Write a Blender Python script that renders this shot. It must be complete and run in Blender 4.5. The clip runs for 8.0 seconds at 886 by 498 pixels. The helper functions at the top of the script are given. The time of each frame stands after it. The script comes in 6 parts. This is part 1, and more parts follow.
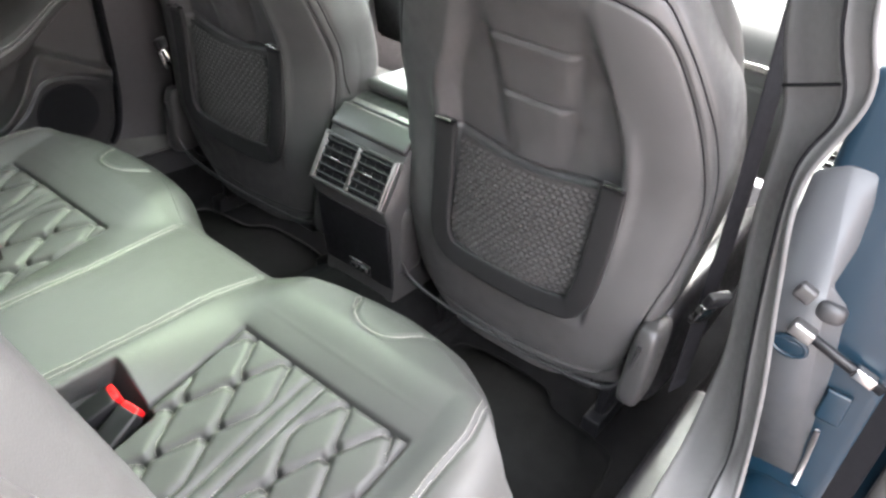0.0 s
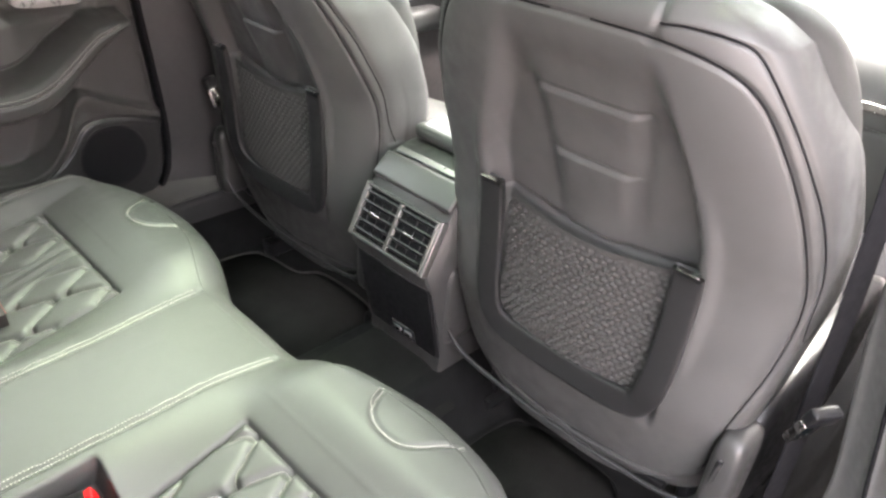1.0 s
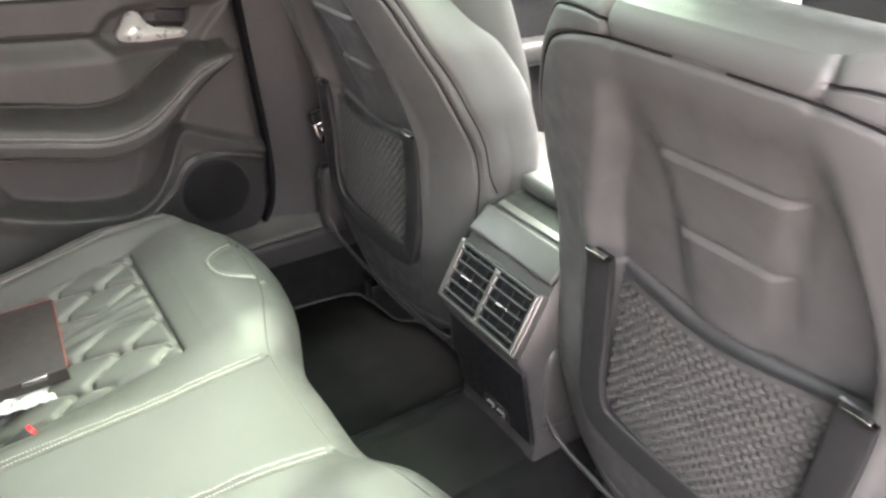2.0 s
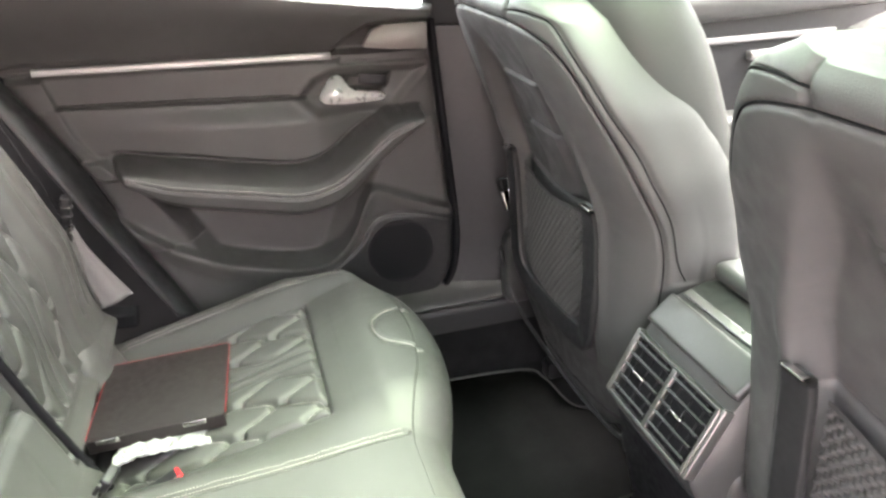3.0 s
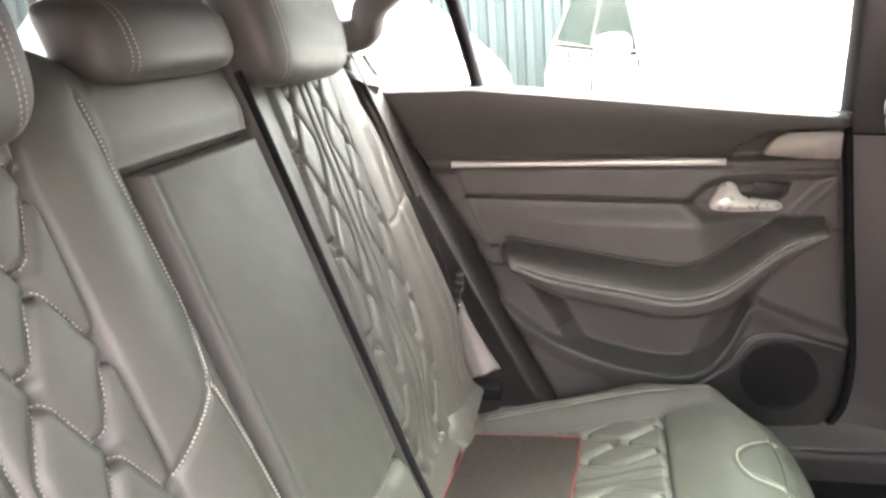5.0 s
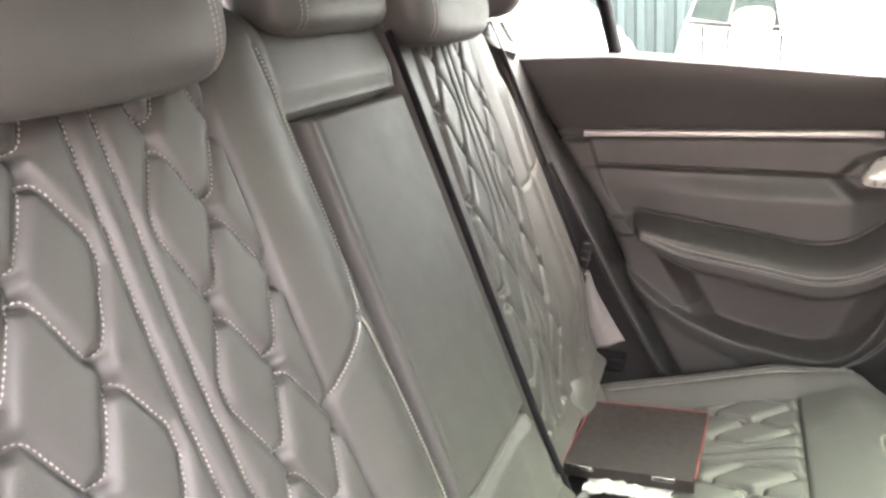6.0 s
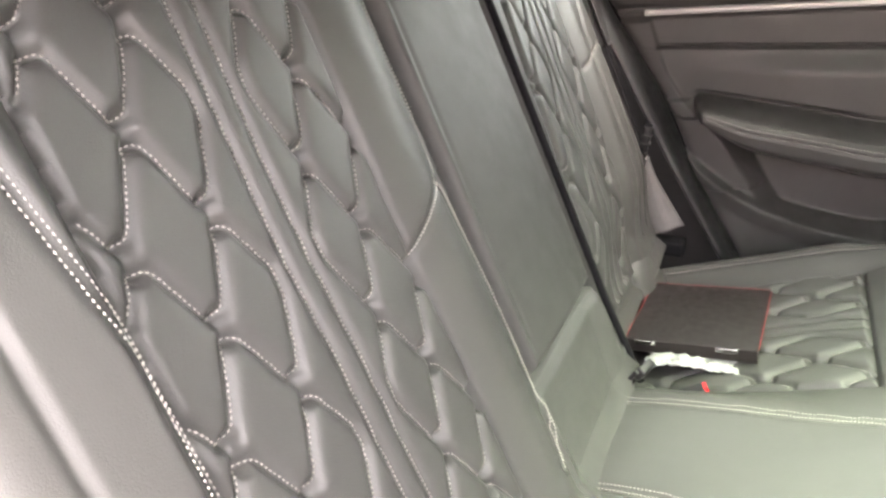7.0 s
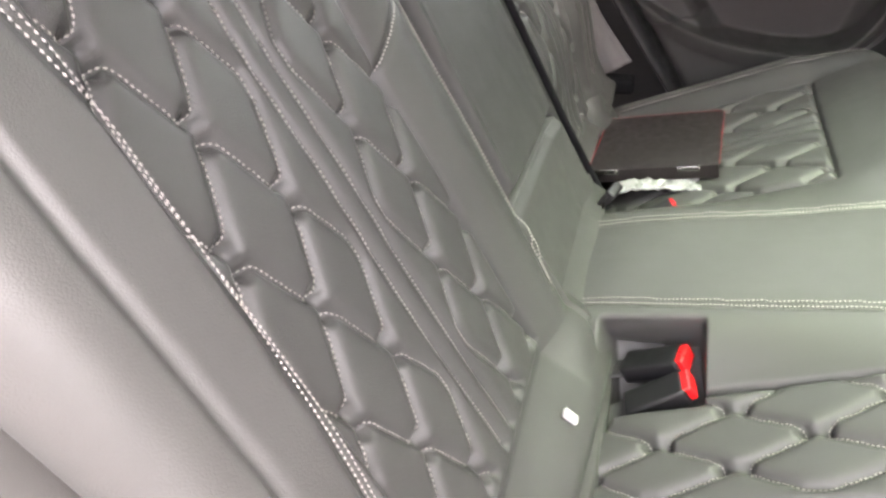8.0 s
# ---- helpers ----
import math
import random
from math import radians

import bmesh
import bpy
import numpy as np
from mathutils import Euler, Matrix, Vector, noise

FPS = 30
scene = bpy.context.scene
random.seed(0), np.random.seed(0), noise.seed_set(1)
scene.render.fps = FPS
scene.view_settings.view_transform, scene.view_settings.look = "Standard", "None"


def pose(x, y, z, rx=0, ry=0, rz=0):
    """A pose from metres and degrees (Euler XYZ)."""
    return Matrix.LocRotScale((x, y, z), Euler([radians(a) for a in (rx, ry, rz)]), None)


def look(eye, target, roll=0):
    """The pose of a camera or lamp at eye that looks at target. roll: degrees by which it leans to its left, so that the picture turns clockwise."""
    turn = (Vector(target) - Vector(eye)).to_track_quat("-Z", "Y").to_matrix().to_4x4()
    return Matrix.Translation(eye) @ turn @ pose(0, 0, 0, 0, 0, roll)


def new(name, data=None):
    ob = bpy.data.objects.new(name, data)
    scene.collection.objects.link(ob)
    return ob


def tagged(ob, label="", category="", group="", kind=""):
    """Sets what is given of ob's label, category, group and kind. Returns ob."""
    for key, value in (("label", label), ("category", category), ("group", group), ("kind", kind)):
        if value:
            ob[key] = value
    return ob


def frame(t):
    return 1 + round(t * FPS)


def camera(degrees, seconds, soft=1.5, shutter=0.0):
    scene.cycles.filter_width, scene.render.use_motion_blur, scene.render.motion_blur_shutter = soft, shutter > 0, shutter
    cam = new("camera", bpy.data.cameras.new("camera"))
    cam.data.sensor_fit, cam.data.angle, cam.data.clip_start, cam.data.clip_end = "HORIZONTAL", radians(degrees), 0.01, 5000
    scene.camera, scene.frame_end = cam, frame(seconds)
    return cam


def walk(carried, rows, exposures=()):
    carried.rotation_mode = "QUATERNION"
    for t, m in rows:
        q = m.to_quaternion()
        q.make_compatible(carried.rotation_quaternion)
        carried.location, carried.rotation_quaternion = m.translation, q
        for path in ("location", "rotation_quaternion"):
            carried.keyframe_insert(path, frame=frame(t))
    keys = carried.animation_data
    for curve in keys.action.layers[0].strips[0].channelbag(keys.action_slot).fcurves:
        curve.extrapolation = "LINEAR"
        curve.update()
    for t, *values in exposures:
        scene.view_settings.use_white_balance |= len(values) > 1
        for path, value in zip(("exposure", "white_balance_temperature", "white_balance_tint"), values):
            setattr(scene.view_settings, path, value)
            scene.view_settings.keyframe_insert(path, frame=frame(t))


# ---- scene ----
# World: x to the car's front, y to its left side, z up, ground at 0.
cam = camera(63.5, 8.0, 2.7)
PATH = [
    (0, (-0.658, -0.832, 1.224), (0.76, 0.098, 0.163), 8.4),
    (0.5, (-0.571, -0.809, 1.224), (0.779, 0.221, 0.166), 6.9),
    (1, (-0.466, -0.769, 1.221), (0.801, 0.368, 0.172), 5.3),
    (1.2, (-0.428, -0.745, 1.218), (0.801, 0.435, 0.17), 4.4),
    (2.3, (-0.261, -0.66, 1.193), (0.595, 0.847, 0.195), 0.9),
    (2.5, (-0.242, -0.651, 1.185), (0.516, 0.928, 0.218), 0.1),
    (3, (-0.2, -0.632, 1.184), (0.292, 1.098, 0.31), -2.0),
    (3.5, (-0.196, -0.616, 1.195), (0.041, 1.218, 0.434), -3.2),
    (4, (-0.201, -0.609, 1.202), (-0.211, 1.274, 0.528), -3.6),
    (4.5, (-0.21, -0.612, 1.207), (-0.458, 1.275, 0.591), -4.1),
    (5.8, (-0.243, -0.648, 1.184), (-0.944, 1.131, 0.596), -5.0),
    (6, (-0.246, -0.657, 1.179), (-0.995, 1.093, 0.567), -5.0),
    (6.5, (-0.256, -0.678, 1.163), (-1.082, 1.0, 0.454), -5.8),
    (7, (-0.266, -0.699, 1.14), (-1.112, 0.918, 0.323), -7.9),
    (7.5, (-0.284, -0.72, 1.103), (-1.081, 0.846, 0.147), -10.6),
    (8, (-0.304, -0.732, 1.067), (-0.984, 0.81, -0.01), -12.8),
]
EXPOSURE = 5.45
walk(cam, [(t, look(eye, target, roll)) for t, eye, target, roll in PATH],
     [(t, EXPOSURE + e, kelvin, tint) for t, e, kelvin, tint in (
         (0.0, 0.08, 6650, 13), (1.0, 0.42, 7000, 16), (2.5, 0.72, 7000, 16), (3.5, 0.78, 7100, 17),
         (4.5, 0.86, 7300, 19), (6.0, 0.70, 7350, 20), (7.0, 0.44, 7300, 19), (8.0, 0.00, 7100, 20))])

# ---- world and sun ----
SUN_EL, SUN_ROT = radians(56), radians(83)
world = bpy.data.worlds.new("world")
scene.world = world
world.use_nodes = True
wn = world.node_tree.nodes
sky = wn.new("ShaderNodeTexSky")
sky.sky_type, sky.sun_disc, sky.sun_elevation, sky.sun_rotation = "NISHITA", False, SUN_EL, SUN_ROT
sky.air_density, sky.dust_density = 1.0, 2.5
wn["Background"].inputs["Strength"].default_value = 0.125
haze = wn.new("ShaderNodeHueSaturation")
haze.inputs["Saturation"].default_value = 0.25
world.node_tree.links.new(sky.outputs["Color"], haze.inputs["Color"])
world.node_tree.links.new(haze.outputs["Color"], wn["Background"].inputs["Color"])
sun_data = bpy.data.lights.new("sun", "SUN")
sun_data.energy, sun_data.angle, sun_data.color = 0.36, radians(58), (1.0, 0.92, 0.88)
sun = new("sun", sun_data)
sun.matrix_basis = look((3.93, 0.47, 5.87), (0, 0, 0))


# ---- materials ----
def material(name, color, rough=0.5, metal=0.0, vary=0.12, scale=18.0, bump=0.0, bump_scale=600.0, bump_kind="noise",
             bump_dist=0.0006, spec=0.5, coat=0.0, rough_vary=0.1, color2=None, random_vary=0.0):
    m = bpy.data.materials.new(name)
    m.use_nodes = True
    nt = m.node_tree
    N, L = nt.nodes, nt.links
    b = N["Principled BSDF"]
    b.inputs["Metallic"].default_value = metal
    b.inputs["Specular IOR Level"].default_value = spec
    b.inputs["Coat Weight"].default_value = coat
    co = N.new("ShaderNodeTexCoord")
    n1 = N.new("ShaderNodeTexNoise")
    n1.inputs["Scale"].default_value, n1.inputs["Detail"].default_value = scale, 6.0
    L.new(co.outputs["Object"], n1.inputs["Vector"])
    ramp = N.new("ShaderNodeMix")
    ramp.data_type = "RGBA"
    c2 = color2 or tuple(min(1.0, c * (1 + vary)) for c in color)
    c1 = color if color2 else tuple(c * (1 - vary) for c in color)
    ramp.inputs["A"].default_value, ramp.inputs["B"].default_value = (*c1, 1), (*c2, 1)
    L.new(n1.outputs["Fac"], ramp.inputs["Factor"])
    L.new(ramp.outputs["Result"], b.inputs["Base Color"])
    n2 = N.new("ShaderNodeTexNoise")
    n2.inputs["Scale"].default_value, n2.inputs["Detail"].default_value = scale * 5, 4.0
    L.new(co.outputs["Object"], n2.inputs["Vector"])
    mr = N.new("ShaderNodeMapRange")
    mr.inputs["From Min"].default_value, mr.inputs["From Max"].default_value = 0.3, 0.7
    mr.inputs["To Min"].default_value, mr.inputs["To Max"].default_value = max(0.02, rough - rough_vary), min(1, rough + rough_vary)
    L.new(n2.outputs["Fac"], mr.inputs["Value"])
    L.new(mr.outputs["Result"], b.inputs["Roughness"])
    if bump:
        if bump_kind == "grain":
            t = N.new("ShaderNodeTexVoronoi")
            t.inputs["Scale"].default_value = bump_scale
            out = t.outputs["Distance"]
        elif bump_kind == "weave":
            t = N.new("ShaderNodeTexWave")
            t.inputs["Scale"].default_value = bump_scale
            out = t.outputs["Fac"]
        else:
            t = N.new("ShaderNodeTexNoise")
            t.inputs["Scale"].default_value, t.inputs["Detail"].default_value = bump_scale, 5.0
            out = t.outputs["Fac"]
        L.new(co.outputs["Object"], t.inputs["Vector"])
        bp = N.new("ShaderNodeBump")
        bp.inputs["Strength"].default_value, bp.inputs["Distance"].default_value = bump, bump_dist
        L.new(out, bp.inputs["Height"])
        L.new(bp.outputs["Normal"], b.inputs["Normal"])
    return m


LEATHER = material("leather", (0.045, 0.045, 0.043), 0.46, spec=0.30, bump=0.35, bump_kind="grain", bump_scale=900, bump_dist=0.0004, scale=9, vary=0.08, rough_vary=0.04)
# Darker leather copy: shade on armrest and shoulders is put into the colour.
LEATHER_SHADED = material("leather_with_shade_tone", (0.038, 0.038, 0.0365), 0.55, spec=0.22, bump=0.25, bump_kind="grain", bump_scale=1000, bump_dist=0.0003, scale=7, vary=0.08, rough_vary=0.05)
LEATHER_FRONT = material("leather_front", (0.058, 0.0578, 0.0572), 0.45, spec=0.38, bump=0.35, bump_kind="grain", bump_scale=800, bump_dist=0.0004, scale=7, vary=0.1)
SOFT = material("soft_touch_plastic", (0.046, 0.0447, 0.0435), 0.5, spec=0.35, bump=0.3, bump_kind="grain", bump_scale=700, bump_dist=0.0003, scale=8)
HARD = material("hard_plastic", (0.022, 0.022, 0.023), 0.45, bump=0.25, bump_kind="grain", bump_scale=1000, bump_dist=0.0003)
DARK = material("dark_plastic", (0.008, 0.008, 0.009), 0.38, spec=0.35, bump=0.1)
GREYTRIM = material("grey_pillar_plastic", (0.080, 0.0785, 0.078), 0.6, spec=0.3, bump=0.25, bump_kind="grain", bump_scale=900, bump_dist=0.0003, vary=0.06)
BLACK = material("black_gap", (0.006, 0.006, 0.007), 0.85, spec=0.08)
GLOSS = material("piano_black", (0.012, 0.012, 0.013), 0.12, coat=0.6, rough_vary=0.04)
CHROME = material("satin_chrome", (0.42, 0.41, 0.40), 0.22, metal=1.0, rough_vary=0.08, vary=0.04)
BRIGHT = material("bright_satin_silver", (0.36, 0.352, 0.345), 0.42, metal=0.5, vary=0.03)
SILVER = material("satin_silver", (0.24, 0.235, 0.23), 0.36, metal=0.9, vary=0.05)
THREAD = material("cream_thread", (0.25, 0.235, 0.22), 0.7, scale=200, bump=0.3, bump_scale=2500)
CARPET = material("carpet", (0.011, 0.011, 0.0115), 0.95, spec=0.02, scale=30, vary=0.5, bump=1.0, bump_scale=700, bump_dist=0.004)
MATFAB = material("floor_mat_fabric", (0.013, 0.013, 0.0128), 0.95, spec=0.02, scale=14, vary=0.5, bump=1.0, bump_scale=900, bump_dist=0.003)
NET = material("pocket_net", (0.030, 0.029, 0.0285), 0.8, scale=120, vary=0.3, bump=0.6, bump_scale=1500)
PALEWEB = material("pale_belt_webbing", (0.15, 0.14, 0.138), 0.7, scale=40, bump=0.5, bump_kind="weave", bump_scale=250)
WEB = material("belt_webbing", (0.038, 0.038, 0.038), 0.7, scale=40, bump=0.5, bump_kind="weave", bump_scale=250)
REDP = material("red_plastic", (0.45, 0.008, 0.01), 0.35)
RED = material("red_stitching", (0.24, 0.012, 0.018), 0.6)
FOLDER = material("brown_folder_leatherette", (0.014, 0.0115, 0.0112), 0.42, spec=0.25, bump=0.3, bump_kind="grain", bump_scale=900)
TWEETER = material("pale_tweeter_plastic", (0.20, 0.182, 0.172), 0.5, bump=0.2, bump_kind="grain", bump_scale=900, bump_dist=0.0003)
SURROUND = material("dark_speaker_surround", (0.013, 0.013, 0.0135), 0.5, bump=0.2, bump_kind="grain", bump_scale=900, bump_dist=0.0003)
WRAP = material("clear_white_wrap", (0.30, 0.30, 0.30), 0.25, bump=1.0, bump_scale=60, bump_dist=0.01)
LABEL = material("white_label", (0.36, 0.36, 0.35), 0.6)
BLUE = material("blue_car_paint", (0.0025, 0.0125, 0.022), 0.35, spec=0.35, coat=0.12, rough_vary=0.05, vary=0.1)
WHITE = material("white_car_paint", (0.78, 0.78, 0.78), 0.25, coat=0.8, vary=0.03)
POCKET = material("smooth_pocket_plastic", (0.015, 0.015, 0.0155), 0.4, spec=0.4, bump=0.1)
HANDLE = material("pale_satin_handle", (0.52, 0.51, 0.50), 0.32, metal=0.45, vary=0.03)
POST = material("pale_polished_steel", (0.62, 0.61, 0.60), 0.3, metal=0.8, vary=0.04)
RUBBER = material("black_rubber", (0.009, 0.009, 0.009), 0.75, spec=0.15)
HEADLINER = material("headliner_fabric", (0.045, 0.045, 0.044), 0.95, bump=0.4, bump_scale=1200)
FENCE = material("teal_sheet_metal", (0.030, 0.046, 0.048), 0.45, vary=0.12, scale=3, bump=0.1)
CONCRETE = material("concrete_yard", (0.21, 0.180, 0.168), 0.9, scale=1.2, vary=0.25, bump=0.5, bump_scale=60, bump_dist=0.004)
CARWINDOW = material("grey_green_car_window", (0.022, 0.030, 0.025), 0.15, coat=0.1, spec=0.3, vary=0.15, scale=2)
# Warm tint so that the added wall bounces pinkish light into the cabin.
PLASTER = material("pale_plaster", (0.58, 0.49, 0.465), 0.85, scale=1.5, vary=0.12, bump=0.4, bump_scale=90, bump_dist=0.003)
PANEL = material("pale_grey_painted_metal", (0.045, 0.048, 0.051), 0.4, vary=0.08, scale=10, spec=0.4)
CONSOLE = material("grey_console_plastic", (0.034, 0.0335, 0.033), 0.40, bump=0.2, bump_kind="grain", bump_scale=900, bump_dist=0.0003)
DASH = material("light_dash_plastic", (0.06, 0.06, 0.058), 0.45, bump=0.2, bump_kind="grain", bump_scale=700)


def glass_material(name, tint, rough=0.0):
    m = bpy.data.materials.new(name)
    m.use_nodes = True
    nt = m.node_tree
    for n in list(nt.nodes):
        nt.nodes.remove(n)
    out = nt.nodes.new("ShaderNodeOutputMaterial")
    tr, gl, mix, fr = (nt.nodes.new("ShaderNode" + k) for k in ("BsdfTransparent", "BsdfGlossy", "MixShader", "Fresnel"))
    tr.inputs["Color"].default_value = (*tint, 1)
    gl.inputs["Roughness"].default_value = 0.02
    fr.inputs["IOR"].default_value = 1.45
    nt.links.new(fr.outputs[0], mix.inputs[0])
    nt.links.new(tr.outputs[0], mix.inputs[1])
    nt.links.new(gl.outputs[0], mix.inputs[2])
    nt.links.new(mix.outputs[0], out.inputs["Surface"])
    return m


GLASS = glass_material("car_glass", (0.62, 0.69, 0.65))
PRIVACY = glass_material("privacy_glass", (0.20, 0.22, 0.21))
ROOFGLASS = glass_material("roof_glass", (0.73, 0.85, 0.73))


# ---- mesh helpers ----
def thing(name, label, category, group="", kind="", at=(0, 0, 0)):
    ob = new(name)
    ob.location = at
    ob.empty_display_size = 0.05
    return tagged(ob, label, category, group, kind)


def make(V, F, smooth=True):
    me = bpy.data.meshes.new("mesh")
    me.from_pydata([tuple(map(float, v)) for v in V], [], [tuple(map(int, f)) for f in F])
    me.update()
    if smooth:
        me.polygons.foreach_set("use_smooth", [True] * len(me.polygons))
    return me


def part(name, data, mat, parent=None, label=""):
    """Links a mesh, or a bmesh, as one object under a thing or a part."""
    if isinstance(data, bmesh.types.BMesh):
        me = bpy.data.meshes.new(name)
        data.to_mesh(me)
        data.free()
        me.polygons.foreach_set("use_smooth", [True] * len(me.polygons))
        data = me
    data.name = name
    if not data.materials:
        data.materials.append(mat)
    ob = new(name, data)
    if parent:
        ob.parent = parent
        off = Vector((0, 0, 0))
        p = parent
        while p:
            off += p.location
            p = p.parent
        ob.location = -off
    return tagged(ob, label)


def grid_faces(n, m, wrap=False):
    i, j = np.meshgrid(np.arange(n - 1), np.arange(m if wrap else m - 1), indexing="ij")
    j2 = (j + 1) % m
    return np.stack([i * m + j, (i + 1) * m + j, (i + 1) * m + j2, i * m + j2], -1).reshape(-1, 4)


def normals(P):
    du, dv = np.gradient(P, axis=0), np.gradient(P, axis=1)
    n = np.cross(du, dv)
    return n / np.maximum(np.linalg.norm(n, axis=-1, keepdims=True), 1e-9)


def sub_mesh(P, mask=None, flip=False, wrap=False):
    n, m = P.shape[:2]
    F = grid_faces(n, m, wrap)
    if mask is not None:
        keep = mask.reshape(-1)[F].sum(1) >= 3
        F = F[keep]
    used, inv = np.unique(F, return_inverse=True)
    F = inv.reshape(-1, 4)
    if flip:
        F = F[:, ::-1]
    return make(P.reshape(-1, 3)[used], F)


def split_mesh(P, masks, flip=False):
    """One mesh for each mask of a grid, and one for the rest; every face goes to exactly one."""
    n, m = P.shape[:2]
    F = grid_faces(n, m)
    owner = np.full(len(F), len(masks))
    for k, mk in enumerate(masks):
        owner[(mk.reshape(-1)[F].sum(1) >= 2) & (owner == len(masks))] = k
    out = []
    for k in range(len(masks) + 1):
        used, inv = np.unique(F[owner == k], return_inverse=True)
        G = inv.reshape(-1, 4)
        out.append(make(P.reshape(-1, 3)[used], G[:, ::-1] if flip else G))
    return out


def seg_dist(px, py, segs):
    """The least distance of points from segments (x0, y0, x1, y1)."""
    best = np.full(px.shape, 9.0)
    for x0, y0, x1, y1 in segs:
        dx, dy = x1 - x0, y1 - y0
        t = np.clip(((px - x0) * dx + (py - y0) * dy) / max(dx * dx + dy * dy, 1e-12), 0, 1)
        best = np.minimum(best, np.hypot(px - x0 - t * dx, py - y0 - t * dy))
    return best


def poly_sdf(px, py, poly):
    """Signed distance from a polygon, negative inside."""
    d = seg_dist(px, py, chain(list(poly) + [poly[0]]))
    inside = np.zeros(px.shape, bool)
    for (x0, y0), (x1, y1) in zip(poly, list(poly[1:]) + [poly[0]]):
        if y0 != y1:
            inside ^= ((y0 > py) != (y1 > py)) & (px < (x1 - x0) * (py - y0) / (y1 - y0) + x0)
    return np.where(inside, -d, d)


def chain(pts):
    return [(*a, *b) for a, b in zip(pts, pts[1:])]


def smooth_pts(pts, n=8):
    """A Catmull-Rom curve through points."""
    p = [np.array(q, float) for q in pts]
    p = [2 * p[0] - p[1], *p, 2 * p[-1] - p[-2]]
    out = []
    for a, b, c, d in zip(p, p[1:], p[2:], p[3:]):
        for k in range(n):
            t = k / n
            out.append(0.5 * (2 * b + (c - a) * t + (2 * a - 5 * b + 4 * c - d) * t * t + (3 * b - a - 3 * c + d) * t ** 3))
    return np.array(out + [p[-2]])


def groove(d, width):
    return np.exp(-(d / width) ** 2)


def sstep(a, b, x):
    t = np.clip((x - a) / (b - a), 0, 1)
    return t * t * (3 - 2 * t)


def rbox(sx, sy, sz, bevel=0.004, m=None, segs=3, taper=None):
    bm = bmesh.new()
    bmesh.ops.create_cube(bm, size=1)
    for v in bm.verts:
        k = taper if taper and v.co.z > 0 else 1
        v.co = Vector((v.co.x * sx * k, v.co.y * sy * k, v.co.z * sz))
    if bevel:
        bmesh.ops.bevel(bm, geom=bm.edges[:], offset=bevel, segments=segs, affect="EDGES", profile=0.6)
    if m:
        bm.transform(m)
    return bm


def sweep(path, profile, closed_profile=True, up=(0, 0, 1), caps=True):
    """A profile (list of across, up) carried along a path."""
    path = np.array(path, float)
    T = np.gradient(path, axis=0)
    T /= np.linalg.norm(T, axis=1, keepdims=True)
    up = np.array(up, float)
    rings = []
    for p, t in zip(path, T):
        s = np.cross(t, up)
        s /= max(np.linalg.norm(s), 1e-9)
        u = np.cross(s, t)
        rings.append([p + a * s + b * u for a, b in profile])
    P = np.array(rings)
    F = [tuple(f) for f in grid_faces(len(path), len(profile), closed_profile)]
    if caps and closed_profile:
        k = len(profile)
        F += [tuple(range(k - 1, -1, -1)), tuple(range((len(path) - 1) * k, len(path) * k))]
    return make(P.reshape(-1, 3), F)


def circle(r, n=10, squash=1.0):
    return [(r * math.cos(2 * math.pi * k / n), r * squash * math.sin(2 * math.pi * k / n)) for k in range(n)]


def slab(w, h, r=0.3, n=16):
    out = []
    for k in range(n):
        a = 2 * math.pi * k / n
        c, s = math.cos(a), math.sin(a)
        out.append((w / 2 * math.copysign(abs(c) ** r, c), h / 2 * math.copysign(abs(s) ** r, s)))
    return out


def stitches(lines, length=0.0036, gap=0.0007, thick=0.00072):
    """Lines: arrays of (place, normal) pairs; gives one mesh of short thread stitches."""
    V, F = [], []
    for P, N in lines:
        seg = np.linalg.norm(np.diff(P, axis=0), axis=1)
        s = np.r_[0, np.cumsum(seg)]
        for a in np.arange(0.001, s[-1] - length, length + gap):
            p, q = (np.array([np.interp(x, s, P[:, k]) for k in range(3)]) for x in (a, a + length))
            nn = np.array([np.interp(a, s, N[:, k]) for k in range(3)])
            nn /= np.linalg.norm(nn)
            d = q - p
            d /= max(np.linalg.norm(d), 1e-9)
            c = np.cross(d, nn)
            mid = (p + q) / 2
            k = len(V)
            V += [p, q, mid + c * thick + nn * thick * 0.3, mid - c * thick + nn * thick * 0.3, mid + nn * thick * 1.3,
                  mid + c * thick * 0.8 - nn * thick, mid - c * thick * 0.8 - nn * thick]
            F += [(k, k + 2, k + 4), (k + 2, k + 1, k + 4), (k + 1, k + 3, k + 4), (k + 3, k, k + 4),
                  (k, k + 5, k + 2), (k + 5, k + 1, k + 2), (k, k + 3, k + 6), (k + 3, k + 1, k + 6)]
    return make(V, F)


# ---- quilting pattern shared by the four inserts ----
PERIOD = 0.136


